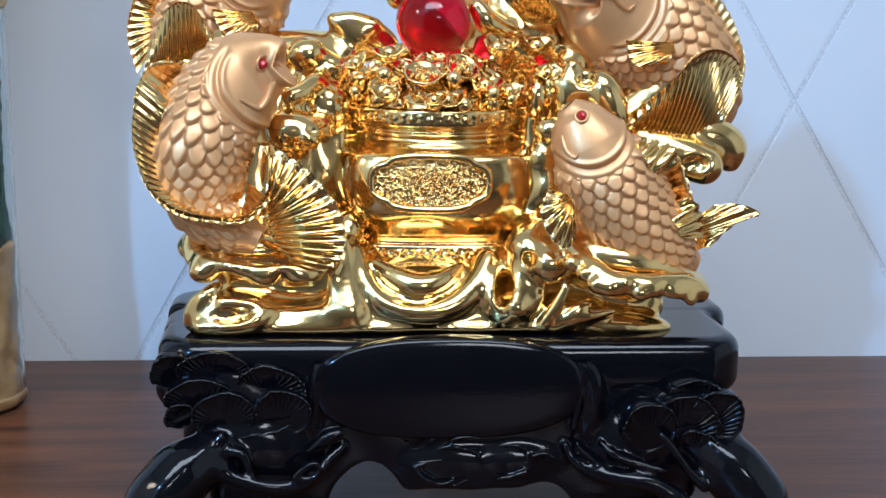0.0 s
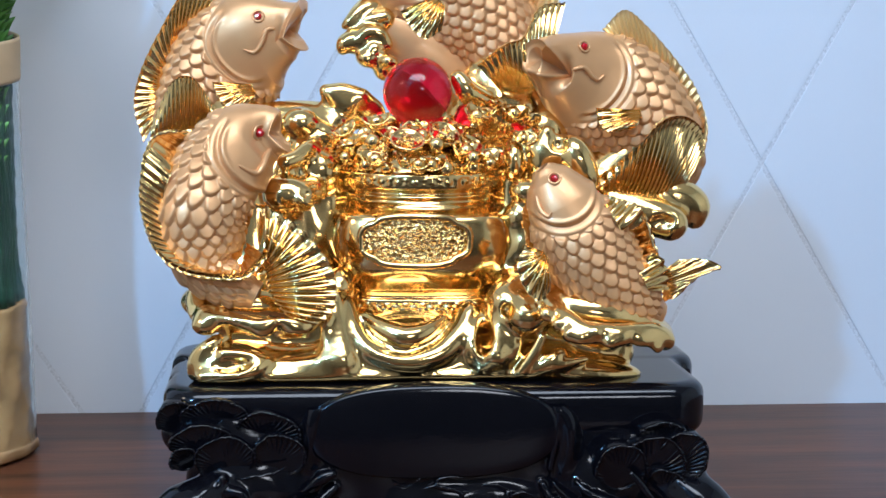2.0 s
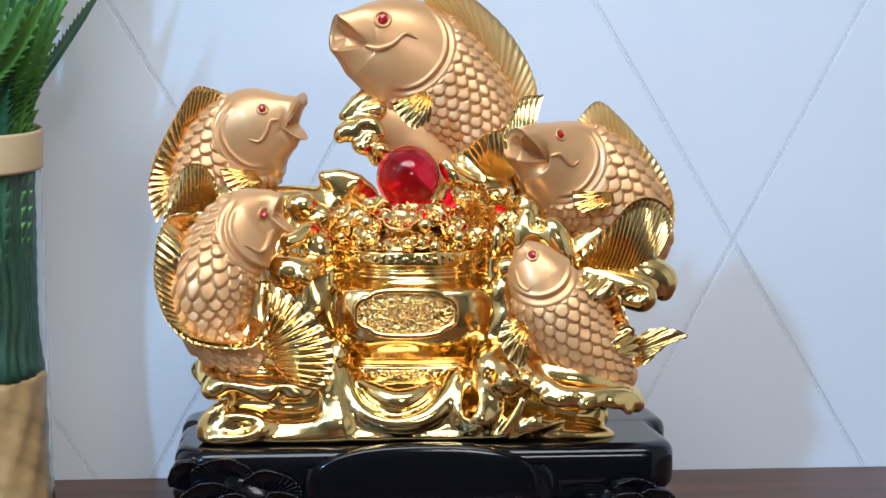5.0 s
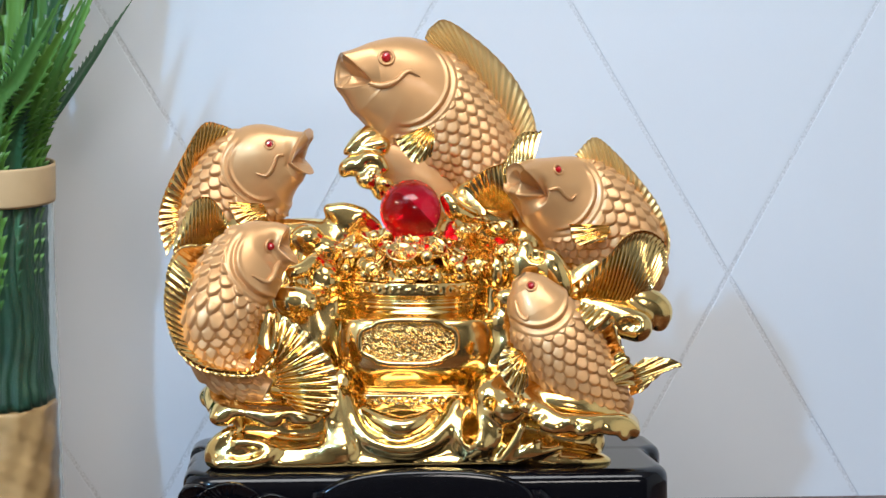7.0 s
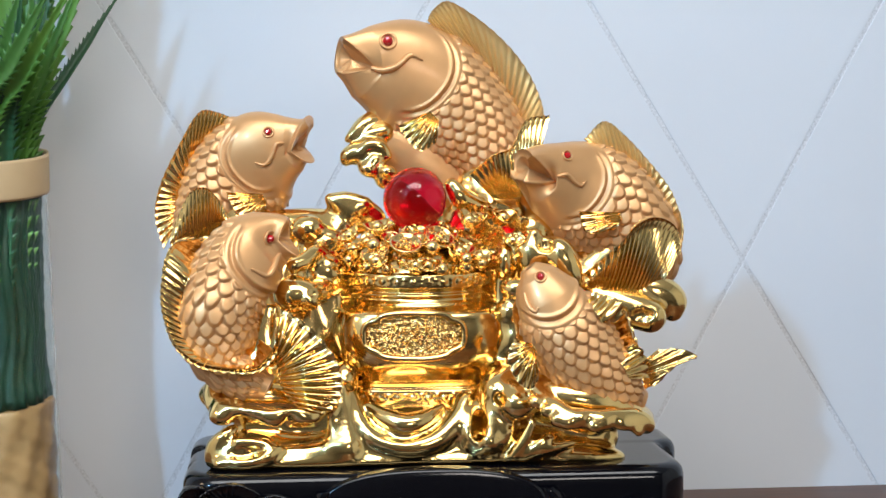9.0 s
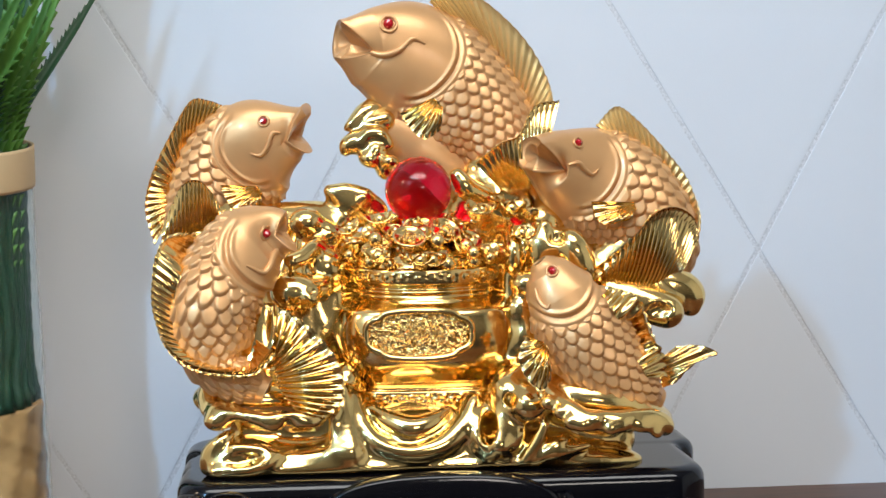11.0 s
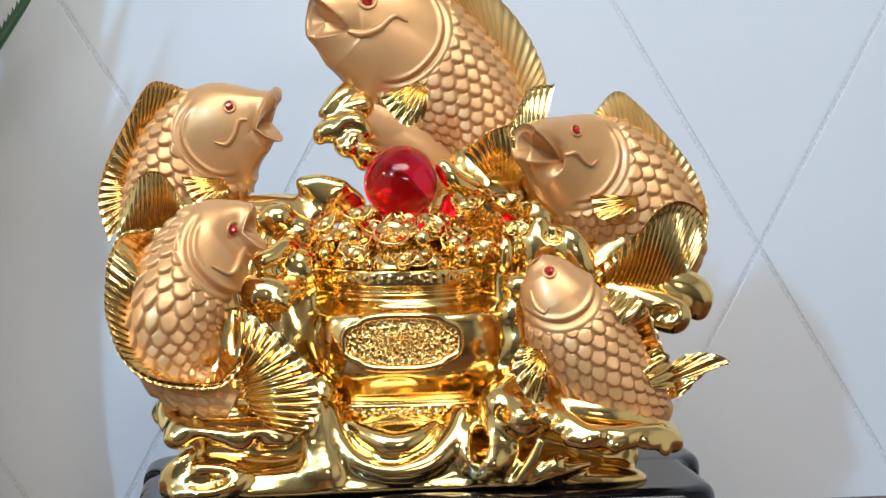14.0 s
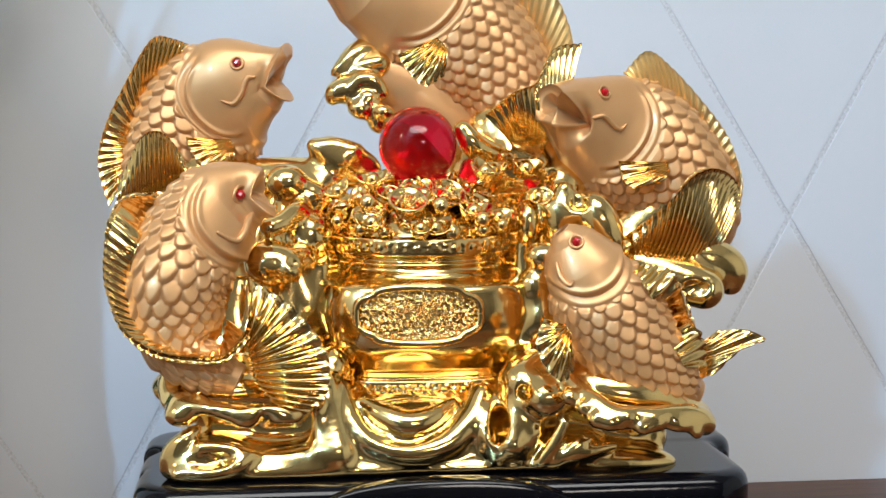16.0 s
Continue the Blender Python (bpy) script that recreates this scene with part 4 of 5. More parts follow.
rock.blob((-0.0727, 0.028, 0.219), (.010, .009, .007), 0.003, -20)
rock.blob((-0.0798, 0.016, 0.2133), (.0075, .008, .0080), 0.003)
rock.blob((-0.0768, 0.008, 0.218), (.0048, .005, .0032), 0.002, -15, cut=True)
rock.blob((-0.083, 0.01, 0.2071), (.0055, .006, .0030), 0.002, -10, cut=True)
# lumps between the pot and the right carp
rock.blob((0.0632, 0.018, 0.2182), (.012, .010, .0085), 0.004, -10)
rock.blob((0.0563, 0.034, 0.2355), (.0065, .008, .013), 0.003)
rock.rod([(0.0563, 0.04, 0.2449), (0.0611, 0.04, 0.2509), (0.0715, 0.034, 0.2452), (0.0775, 0.034, 0.2551)], [0.0055, 0.005, 0.0055, 0.0045], 0.003)
rock.blob((0.0596, 0.02, 0.2012), (.012, .010, .012), 0.004)
rock.blob((0.0522, 0.024, 0.1941), (.010, .010, .008), 0.003)
rock.blob((0.062, 0.018, 0.1836), (.011, .010, .014), 0.005)
rock.blob((0.0539, 0.022, 0.1733), (.012, .010, .020), 0.006)
rock.blob((0.0846, 0.036, 0.2417), (0.0205, 0.012, 0.0120), 0.005, 8)
rock.blob((0.0985, 0.028, 0.2343), (0.0110, 0.010, 0.0200), 0.005, 22)
rock.blob((0.075, 0.036, 0.2331), (0.0090, 0.010, 0.0120), 0.005)
rock.blob((0.0839, 0.024, 0.2482), (0.0055, 0.006, 0.0050), 0.002, cut=True)
# bulbs on the right
rock.rod([(0.1269, 0.05, 0.2069), (0.1454, 0.04, 0.2017), (0.1606, 0.035, 0.196)], [0.018, 0.014, 0.012], 0.006)
rock.rod([(0.1443, 0.055, 0.2123), (0.1639, 0.05, 0.2125), (0.1779, 0.048, 0.2064), (0.1795, 0.046, 0.1985)], [0.016, 0.014, 0.012, 0.008], 0.006)
rock.blob((0.1516, 0.022, 0.1976), (0.010, 0.006, 0.006), 0.003, 15, cut=True)
# left mound, its tall outer wall and the lip that drips from it
rock.blob((-0.1164, 0.022, 0.1480), (0.040, 0.026, 0.016), 0.008)
rock.rod([(-0.1416, 0.012, 0.1614), (-0.1456, 0.008, 0.1536), (-0.1435, 0, 0.1453), (-0.1355, -0.01, 0.1419)], [0.0040, 0.0062, 0.0070, 0.0075], 0.004)
rock.rod([(-0.1381, -0.01, 0.1431), (-0.1248, -0.017, 0.1452), (-0.1128, -0.02, 0.1417), (-0.1039, -0.021, 0.1402), (-0.0942, -0.021, 0.1453), (-0.0819, -0.019, 0.1394), (-0.0679, -0.012, 0.1462)], [0.0075, 0.0058, 0.0060, 0.0068, 0.0052, 0.0068, 0.0045], 0.004)
rock.blob((-0.1392, -0.012, 0.1393), (0.0085, 0.008, 0.0065), 0.003)
rock.blob((-0.104, -0.02, 0.1374), (0.0075, 0.007, 0.0050), 0.003)
rock.blob((-0.0846, -0.018, 0.1362), (0.0110, 0.008, 0.0060), 0.003)
rock.blob((-0.1098, -0.02, 0.1484), (0.030, 0.008, 0.0030), 0.003, -4, cut=True)
# the hollow below the lip
rock.blob((-0.0858, -0.016, 0.1255), (0.024, 0.022, 0.0105), 0.003, cut=True)
rock.blob((-0.1176, -0.014, 0.1301), (0.022, 0.010, 0.0045), 0.003, 4, cut=True)
rock.rod([(-0.0671, -0.01, 0.1428), (-0.0657, -0.01, 0.1321), (-0.0666, -0.012, 0.1191)], [0.0035, 0.0030, 0.0042], 0.003)
# the curled leaf at the lower left
rock.blob((-0.1274, -0.006, 0.115), (0.0230, 0.012, 0.0110), 0.004, 8)
rock.rod([(-0.1444, -0.006, 0.1092), (-0.1434, -0.008, 0.1181), (-0.1373, -0.01, 0.1252), (-0.1305, -0.008, 0.1304)], [0.0068, 0.0060, 0.0048, 0.0026], 0.003)
rock.rod([(-0.1396, -0.012, 0.1089), (-0.1253, -0.017, 0.1088), (-0.1103, -0.017, 0.1123), (-0.1028, -0.014, 0.1164)], [0.0055, 0.0058, 0.0062, 0.0042], 0.003)
rock.rod([(-0.1289, -0.014, 0.122), (-0.1214, -0.015, 0.1212), (-0.1102, -0.015, 0.1195), (-0.1036, -0.014, 0.1161)], [0.0034, 0.0038, 0.0038, 0.0032], 0.003)
rock.blob((-0.1235, -0.022, 0.1155), (0.0125, 0.007, 0.0042), 0.002, 6, cut=True)
rock.rod([(-0.1321, -0.013, 0.1127), (-0.126, -0.015, 0.1153), (-0.1192, -0.015, 0.1174)], [0.0022, 0.0026, 0.0015], 0.002)
# the smooth slope beside it
rock.rod([(-0.0973, -0.008, 0.1086), (-0.0765, -0.009, 0.1106), (-0.0557, -0.01, 0.1134)], [0.0085, 0.0095, 0.0105], 0.006)
rock.rod([(-0.0596, 0, 0.1533), (-0.0583, -0.004, 0.1366), (-0.0567, -0.008, 0.118)], [0.0050, 0.0075, 0.0115], 0.006)
# a thin plinth and the scrolls below the pot
rock.slab((-0.144, -0.019, TOP), (0.066, 0.10, 0.1095), 0.0024, 0.005)
rock.blob((-0.0114, 0.006, 0.1221), (0.044, 0.018, 0.019), 0.006)
rock.rod([(-0.0523, 0.002, 0.1489), (-0.0488, -0.004, 0.1352), (-0.0385, -0.011, 0.1221), (-0.0175, -0.015, 0.1162), (0.0031, -0.014, 0.1194), (0.0175, -0.008, 0.1307), (0.0246, 0, 0.1431)], [0.0045, 0.0058, 0.0066, 0.0072, 0.0074, 0.0078, 0.0070], 0.004)
rock.rod([(-0.0442, -0.012, 0.1366), (-0.0343, -0.018, 0.1283), (-0.0182, -0.02, 0.1253), (-0.004, -0.018, 0.1292), (0.0053, -0.012, 0.1356)], [0.0028, 0.0042, 0.0048, 0.0040, 0.0024], 0.002, cut=True)
rock.rod([(-0.041, 0, 0.1405), (-0.0291, -0.007, 0.1346), (-0.0164, -0.011, 0.1304), (-0.0033, -0.009, 0.1336), (0.0081, -0.002, 0.1391)], [0.0042, 0.0065, 0.0078, 0.0062, 0.0040], 0.003)
rock.slab((-0.055, -0.011, TOP), (0.062, 0.02, 0.121), 0.005, 0.006)
rock.blob((0.0153, -0.006, 0.1102), (0.020, 0.010, 0.012), 0.005)
rock.blob((-0.0354, -0.006, 0.109), (0.022, 0.010, 0.010), 0.005)
rock.rod([(0.0208, -0.01, 0.1283), (0.0253, -0.014, 0.1174), (0.0303, -0.017, 0.1117)], [0.0055, 0.0045, 0.0034], 0.003)
rock.rod([(0.0336, -0.002, 0.1421), (0.0262, -0.01, 0.1348), (0.0259, -0.016, 0.1236), (0.034, -0.018, 0.113)], [0.0030, 0.0040, 0.0040, 0.0036], 0.002)
rock.rod([(0.0401, -0.006, 0.1423), (0.0409, -0.012, 0.1321), (0.0396, -0.016, 0.1194)], [0.0042, 0.0068, 0.0092], 0.003)
rock.blob((0.033, -0.014, 0.1288), (0.0050, 0.010, 0.0115), 0.002, -12, cut=True)
rock.rod([(0.0475, -0.012, 0.132), (0.0503, -0.014, 0.1226), (0.045, -0.016, 0.1123)], [0.0042, 0.0050, 0.0040], 0.003)
rock.rod([(0.0554, 0.004, 0.159), (0.0466, -0.004, 0.1519), (0.0554, -0.01, 0.1469)], [0.010, 0.0125, 0.011], 0.005)
rock.rod([(0.046, -0.008, 0.139), (0.0489, -0.01, 0.1258)], [0.009, 0.010], 0.006)
rock.blob((0.0584, -0.014, 0.1441), (0.0135, 0.013, 0.0125), 0.004)
rock.blob((0.0463, -0.018, 0.1481), (0.0034, 0.008, 0.0040), 0.002, cut=True)
# right mound and its ledge
rock.blob((0.1026, 0.005, 0.1454), (0.045, 0.035, 0.020), 0.008, -12)
rock.blob((0.1343, 0.005, 0.133), (0.022, 0.030, 0.010), 0.006, -10)
rock.rod([(0.069, -0.01, 0.161), (0.071, -0.022, 0.1525), (0.0798, -0.034, 0.1456), (0.089, -0.04, 0.1389), (0.1, -0.042, 0.139), (0.1102, -0.042, 0.1366), (0.1212, -0.04, 0.1382), (0.1339, -0.034, 0.1354), (0.1421, -0.028, 0.1326)], [0.0040, 0.0052, 0.0062, 0.0070, 0.0055, 0.0072, 0.0055, 0.0075, 0.0065], 0.004)
rock.blob((0.0928, -0.04, 0.135), (0.0090, 0.008, 0.0055), 0.003, -15)
rock.blob((0.1117, -0.042, 0.1343), (0.0070, 0.007, 0.0060), 0.003)
rock.blob((0.1273, -0.038, 0.1324), (0.0080, 0.008, 0.0055), 0.003)
rock.blob((0.1375, -0.03, 0.1323), (0.0105, 0.010, 0.0078), 0.003)
for p, r in (((0.068, -0.034, 0.1484), 0.0048), ((0.0753, -0.038, 0.1429), 0.0045), ((0.0818, -0.042, 0.1375), 0.0055), ((0.0875, -0.044, 0.1359), 0.0052), ((0.0964, -0.045, 0.139), 0.0045), ((0.1057, -0.045, 0.1332), 0.0058), ((0.1129, -0.043, 0.1344), 0.0044), ((0.1234, -0.041, 0.1343), 0.0062), ((0.1338, -0.037, 0.1282), 0.0062), ((0.1433, -0.03, 0.1302), 0.006)):
    rock.blob(p, (r * 1.1, r, r), 0.002)
rock.blob((0.0946, -0.03, 0.1225), (0.045, 0.022, 0.0105), 0.004, 3, cut=True)
rock.rod([(0.0685, -0.018, 0.1315), (0.0632, -0.018, 0.12), (0.0555, -0.018, 0.1094)], [0.0030, 0.0040, 0.0034], 0.003)
rock.blob((0.0729, -0.017, 0.1162), (0.0125, 0.006, 0.0050), 0.003, 35)
rock.blob((0.086, 0.000, 0.1075), (0.050, 0.019, 0.0100), 0.006, -5)
rock.rod([(0.060, -0.016, 0.1085), (0.078, -0.018, 0.1135), (0.096, -0.016, 0.1165)], [0.0030, 0.0046, 0.0026], 0.003)
# the broad sheet of the wave behind the ball, left dull by the satin paint
wave = Field((-0.075, 0.06, 0.200), (0.085, 0.135, 0.345), 0.0018)
wave.blob((0.001, 0.096, 0.3063), (0.054, 0.0100, 0.0170), 0.006, -32)
wave.blob((-0.0058, 0.106, 0.297), (0.045, 0.0110, 0.0150), 0.014, -32)
wave.blob((0.0319, 0.106, 0.2804), (0.034, 0.0120, 0.0260), 0.012, -25)
wave.blob((-0.0284, 0.104, 0.3155), (0.014, 0.0100, 0.0120), 0.010, -30)
part("wave", wave.mesh(), SATIN, ornament, "satin-gold sheet of a breaking wave")
part("rock_base", rock.mesh(), GOLD, ornament, "flowing gold rock with waves and scrolls")

# ---- the ball ----
tagged(part("glass_ball", ball((-0.0052, 0.048, 0.2801), 0.0224, 32), RED_GLASS), "clear red glass ball resting on the heap of treasure", "ball")

# ---- the stand ----
stand = thing("display_stand", "black lacquered carved wooden stand on the table", "stand")
slab = Field((-0.20, -0.065, 0.050), (0.215, 0.145, 0.110), 0.0022)
slab.plate((-0.1655, -0.0335, 0.068), (0.174, 0.118, 0.1036), 0.024, 0.0105)
slab.plate((-0.166, 0.046, 0.068), (0.187, 0.122, 0.1036), 0.024, 0.0100, 0.003)
slab.blob((-0.176, 0.064, 0.088), (0.022, 0.011, 0.04), 0.004, cut=True)
slab.blob((-0.176, 0.020, 0.088), (0.014, 0.008, 0.04), 0.004, cut=True)
slab.blob((0.191, 0.044, 0.088), (0.016, 0.009, 0.04), 0.004, cut=True)
slab.slab((-0.25, -0.09, 0.1036), (0.25, 0.2, 0.13), 0.0005, 0.003, cut=True)
part("top", slab.mesh(), BLACK, stand)

frame_body = Field((-0.235, -0.095, -0.008), (0.250, 0.165, 0.092), 0.0017)
frame_body.slab((-0.136, -0.033, 0.002), (0.148, 0.112, 0.092), 0.010)
frame_body.slab((-0.122, -0.014, -0.02), (0.134, 0.140, 0.066), 0.010, 0.006, cut=True)
frame_body.slab((-0.16, 0.000, -0.02), (0.17, 0.085, 0.040), 0.010, 0.006, cut=True)
# the arches under the front apron, with its hanging middle
frame_body.blob((-0.0453, -0.02, 0.0023), (0.0245, 0.03, 0.0300), 0.004, 0, cut=True)
frame_body.blob((0.0548, -0.02, 0.0007), (0.02, 0.03, 0.018), 0.004, 0, cut=True)
frame_body.slab((-0.045, -0.06, -0.03), (0.055, -0.004, 0.0146), 0.002, 0.004, cut=True)
frame_body.blob((0.0045, -0.031, 0.0286), (0.027, 0.005, 0.011), 0.006, 0)
frame_body.blob((0.0356, -0.031, 0.0316), (0.030, 0.005, 0.009), 0.006, 0)
frame_body.rod([(-0.0258, -0.0385, 0.0471), (-0.0241, -0.0385, 0.0431), (-0.0176, -0.0385, 0.042), (-0.0087, -0.0385, 0.0473)], 0.0012, 0.0012)
frame_body.rod([(-0.0063, -0.0385, 0.0412), (0.0018, -0.0385, 0.0421), (0.0142, -0.0385, 0.0393), (0.0189, -0.0385, 0.0342), (0.02, -0.0385, 0.0284)], 0.0015, 0.0012)
frame_body.rod([(0.0017, -0.0385, 0.0461), (0.0114, -0.0385, 0.0484), (0.0251, -0.0385, 0.0445)], 0.0012, 0.0012)
frame_body.rod([(-0.0197, -0.0385, 0.0303), (-0.0157, -0.0385, 0.0245), (-0.0043, -0.0385, 0.02), (0.0028, -0.0385, 0.0226)], 0.0016, 0.0012)
frame_body.rod([(0.0261, -0.0385, 0.0438), (0.0376, -0.0385, 0.043), (0.0468, -0.0385, 0.0392)], 0.0012, 0.0012)
frame_body.rod([(0.0476, -0.0385, 0.0355), (0.0557, -0.0385, 0.0378), (0.0648, -0.0385, 0.0333)], 0.0014, 0.0012)
frame_body.rod([(0.0283, -0.0385, 0.0229), (0.0364, -0.0385, 0.0241), (0.0446, -0.0385, 0.0264)], 0.0012, 0.0012)
frame_body.rod([(0.0022, -0.0385, 0.0185), (0.0106, -0.0385, 0.0225)], 0.0014, 0.0012)
frame_body.rod([(0.0181, -0.0385, 0.0392), (0.028, -0.0385, 0.0351), (0.0333, -0.0385, 0.0303)], 0.0013, 0.0012)
frame_body.rod([(-0.0191, -0.0385, 0.031), (-0.011, -0.0385, 0.0336), (-0.0036, -0.0385, 0.0345)], 0.0012, 0.0012)
# swirls at both sides of the apron
frame_body.blob((-0.1107, -0.022, 0.039), (0.036, 0.018, 0.022), 0.008, 0)
frame_body.blob((0.1106, -0.022, 0.0364), (0.036, 0.018, 0.022), 0.008, 0)
frame_body.rod([(-0.1363, -0.036, 0.042), (-0.1298, -0.042, 0.0322), (-0.1166, -0.044, 0.0251), (-0.1008, -0.044, 0.0219), (-0.0849, -0.043, 0.0227), (-0.0754, -0.041, 0.0272), (-0.069, -0.038, 0.0351), (-0.0612, -0.034, 0.0411)], [0.0035, 0.004, 0.0042, 0.0042, 0.004, 0.0036, 0.0034, 0.0024], 0.003)
frame_body.rod([(-0.0881, -0.046, 0.0277), (-0.0824, -0.046, 0.0329), (-0.0761, -0.046, 0.0361), (-0.0733, -0.046, 0.0315), (-0.0799, -0.046, 0.0263), (-0.0875, -0.046, 0.0274)], 0.0018, 0.0015)
frame_body.rod([(-0.1284, -0.042, 0.0513), (-0.1329, -0.042, 0.0438), (-0.1355, -0.042, 0.0363)], [0.0018, 0.0026, 0.0018], 0.002)
frame_body.rod([(-0.0802, -0.038, 0.0403), (-0.0706, -0.038, 0.0475), (-0.0617, -0.038, 0.0514)], [0.0022, 0.0038, 0.0022], 0.003)
frame_body.rod([(-0.1222, -0.043, 0.0424), (-0.1165, -0.043, 0.0406), (-0.1134, -0.043, 0.0337), (-0.1116, -0.043, 0.0264)], [0.0022, 0.003, 0.0028, 0.002], 0.002)
frame_body.rod([(-0.1166, -0.041, 0.0499), (-0.1071, -0.041, 0.0514), (-0.0976, -0.041, 0.053), (-0.0897, -0.041, 0.0572)], [0.001, 0.0014, 0.0014, 0.001], 0.0015)
frame_body.rod([(0.0676, -0.036, 0.0419), (0.0728, -0.038, 0.0333), (0.0838, -0.04, 0.0274), (0.0999, -0.043, 0.0241), (0.1165, -0.046, 0.0215), (0.1324, -0.048, 0.0124)], [0.0022, 0.0034, 0.0042, 0.0048, 0.0052, 0.0055], 0.003)
frame_body.rod([(0.0876, -0.038, 0.0443), (0.0938, -0.041, 0.0384), (0.1068, -0.043, 0.0328), (0.1248, -0.046, 0.0288)], [0.0018, 0.003, 0.0028, 0.0018], 0.002)
frame_body.rod([(0.0731, -0.041, 0.0451), (0.0783, -0.041, 0.0376), (0.0929, -0.041, 0.0283)], [0.0012, 0.002, 0.0015], 0.002)
frame_body.rod([(0.1293, -0.05, 0.0408), (0.1384, -0.05, 0.0293), (0.1468, -0.05, 0.0203)], [0.0026, 0.0032, 0.003], 0.002)
frame_body.rod([(0.1202, -0.05, 0.0517), (0.1254, -0.05, 0.0462), (0.1306, -0.05, 0.0395)], [0.0022, 0.0028, 0.0026], 0.002)
frame_body.rod([(0.0759, -0.036, 0.0882), (0.0751, -0.036, 0.0715), (0.0722, -0.036, 0.0513)], [0.002, 0.0026, 0.002], 0.004)
frame_body.blob((-0.1267, -0.02, 0.0688), (0.040, 0.016, 0.020), 0.006, -10)
frame_body.blob((0.1423, -0.028, 0.0509), (0.030, 0.018, 0.022), 0.006)
# folds beside the oval
frame_body.rod([(-0.0627, -0.03, 0.1), (-0.0723, -0.034, 0.0902), (-0.0748, -0.034, 0.0755), (-0.0765, -0.03, 0.0578)], [0.004, 0.0055, 0.005, 0.004], 0.004)
frame_body.rod([(0.0668, -0.03, 0.0993), (0.0814, -0.034, 0.0842), (0.0843, -0.034, 0.0674), (0.0817, -0.03, 0.0494)], [0.004, 0.0055, 0.005, 0.004], 0.004)
# legs
for x, s in ((-0.142, -1), (0.155, 1)):
    for y, u in ((-0.026, -1), (0.100, 1)):
        x = x if u < 0 else x - s * 0.024
        frame_body.rod([(x - s * 0.022, y - u * 0.004, 0.046), (x - s * 0.010, y + u * 0.006, 0.040), (x + s * 0.008, y + u * 0.014, 0.030), (x + s * 0.022, y + u * 0.020, 0.014), (x + s * 0.026, y + u * 0.022, 0.006)], [0.008, 0.012, 0.018, 0.018, 0.017], 0.006)
        frame_body.rod([(x - s * 0.004, y + u * 0.020, 0.044), (x + s * 0.014, y + u * 0.029, 0.030), (x + s * 0.026, y + u * 0.034, 0.012)], [0.004, 0.005, 0.004], 0.003)
frame_body.slab((-0.3, -0.2, -0.05), (0.3, 0.2, 0.0), 0.0005, 0.002, cut=True)
frame_body.ripple(0.0008, 0.009, 0.004)
part("carved_apron", frame_body.mesh(), BLACK, stand, "carved black apron with curved legs")


def oval_geo(centre, a, b, out, n=96):
    """A polished oval medallion with a rounded edge."""
    rows_ = []
    ang = np.linspace(0, TAU, n, endpoint=False)
    c, s = np.cos(ang), np.sin(ang)
    ex = np.sign(c) * np.abs(c) ** 0.78 * a, np.sign(s) * np.abs(s) ** 0.80 * b
    for k, y in ((1.03, 0.010), (1.03, 0.0), (1.02, -out * 0.32), (0.99, -out * 0.55), (0.95, -out * 0.68), (0.85, -out * 0.82), (0.65, -out * 0.93), (0.35, -out * 0.99), (0.001, -out)):
        rows_.append(np.stack([centre[0] + k * ex[0], centre[1] + y + 0 * c, centre[2] + k * ex[1]], -1))
    return np.concatenate(rows_), grid_faces(len(rows_), n, True)


part("medallion", oval_geo((0.0005, -0.036, 0.0761), 0.0755, 0.0285, 0.0038), BLACK, stand, "plain polished oval medallion")


def fan_geo(centre, rx, rz, spin, seed, hatch, n=300, rows_=40):
    """A carved pine-needle fan: a shallow dish with needles spreading from its lower middle and a raised, chipped rim."""
    v = []
    ang = np.linspace(0, TAU, n, endpoint=False)
    for j in range(rows_):
        k = 1 - (1 - (j + 0.02) / (rows_ - 0.9)) ** 1.9
        edge = 1 + 0.025 * np.sin(ang * 5 + seed) * (k > 0.8)
        x, z = k * np.cos(ang) * rx * edge, k * np.sin(ang) * rz * edge
        out = np.arctan2(x / rx, z / rz + 0.6)
        far = np.hypot(x / rx, z / rz + 0.6) / 1.6
        some = np.clip(np.sin(out * 3.7 + seed * 5) + (0.2 if hatch < 10 else 1.0), 0, 1)
        needles = np.clip(np.cos(out * 46 + np.sin(far * 9 + seed)), 0, 1) ** 2 * np.clip((far - 0.35) * 4, 0, 1) * some * (k < 0.93)
        y = 0.0012 * (1 - k * k) - hatch * 0.00006 * needles - 0.0014 * math.exp(-((k - 0.955) / 0.03) ** 2)
        if j == rows_ - 1:
            y = y * 0 + 0.016
        y = y + 0.0022 * (1 - k * np.sin(ang)) ** 2 - 0.004
        a = radians(spin)
        v.append(np.stack([centre[0] + x * math.cos(a) - z * math.sin(a), centre[1] + y, centre[2] + x * math.sin(a) + z * math.cos(a)], -1))
    return np.concatenate(v), grid_faces(rows_, n, True)


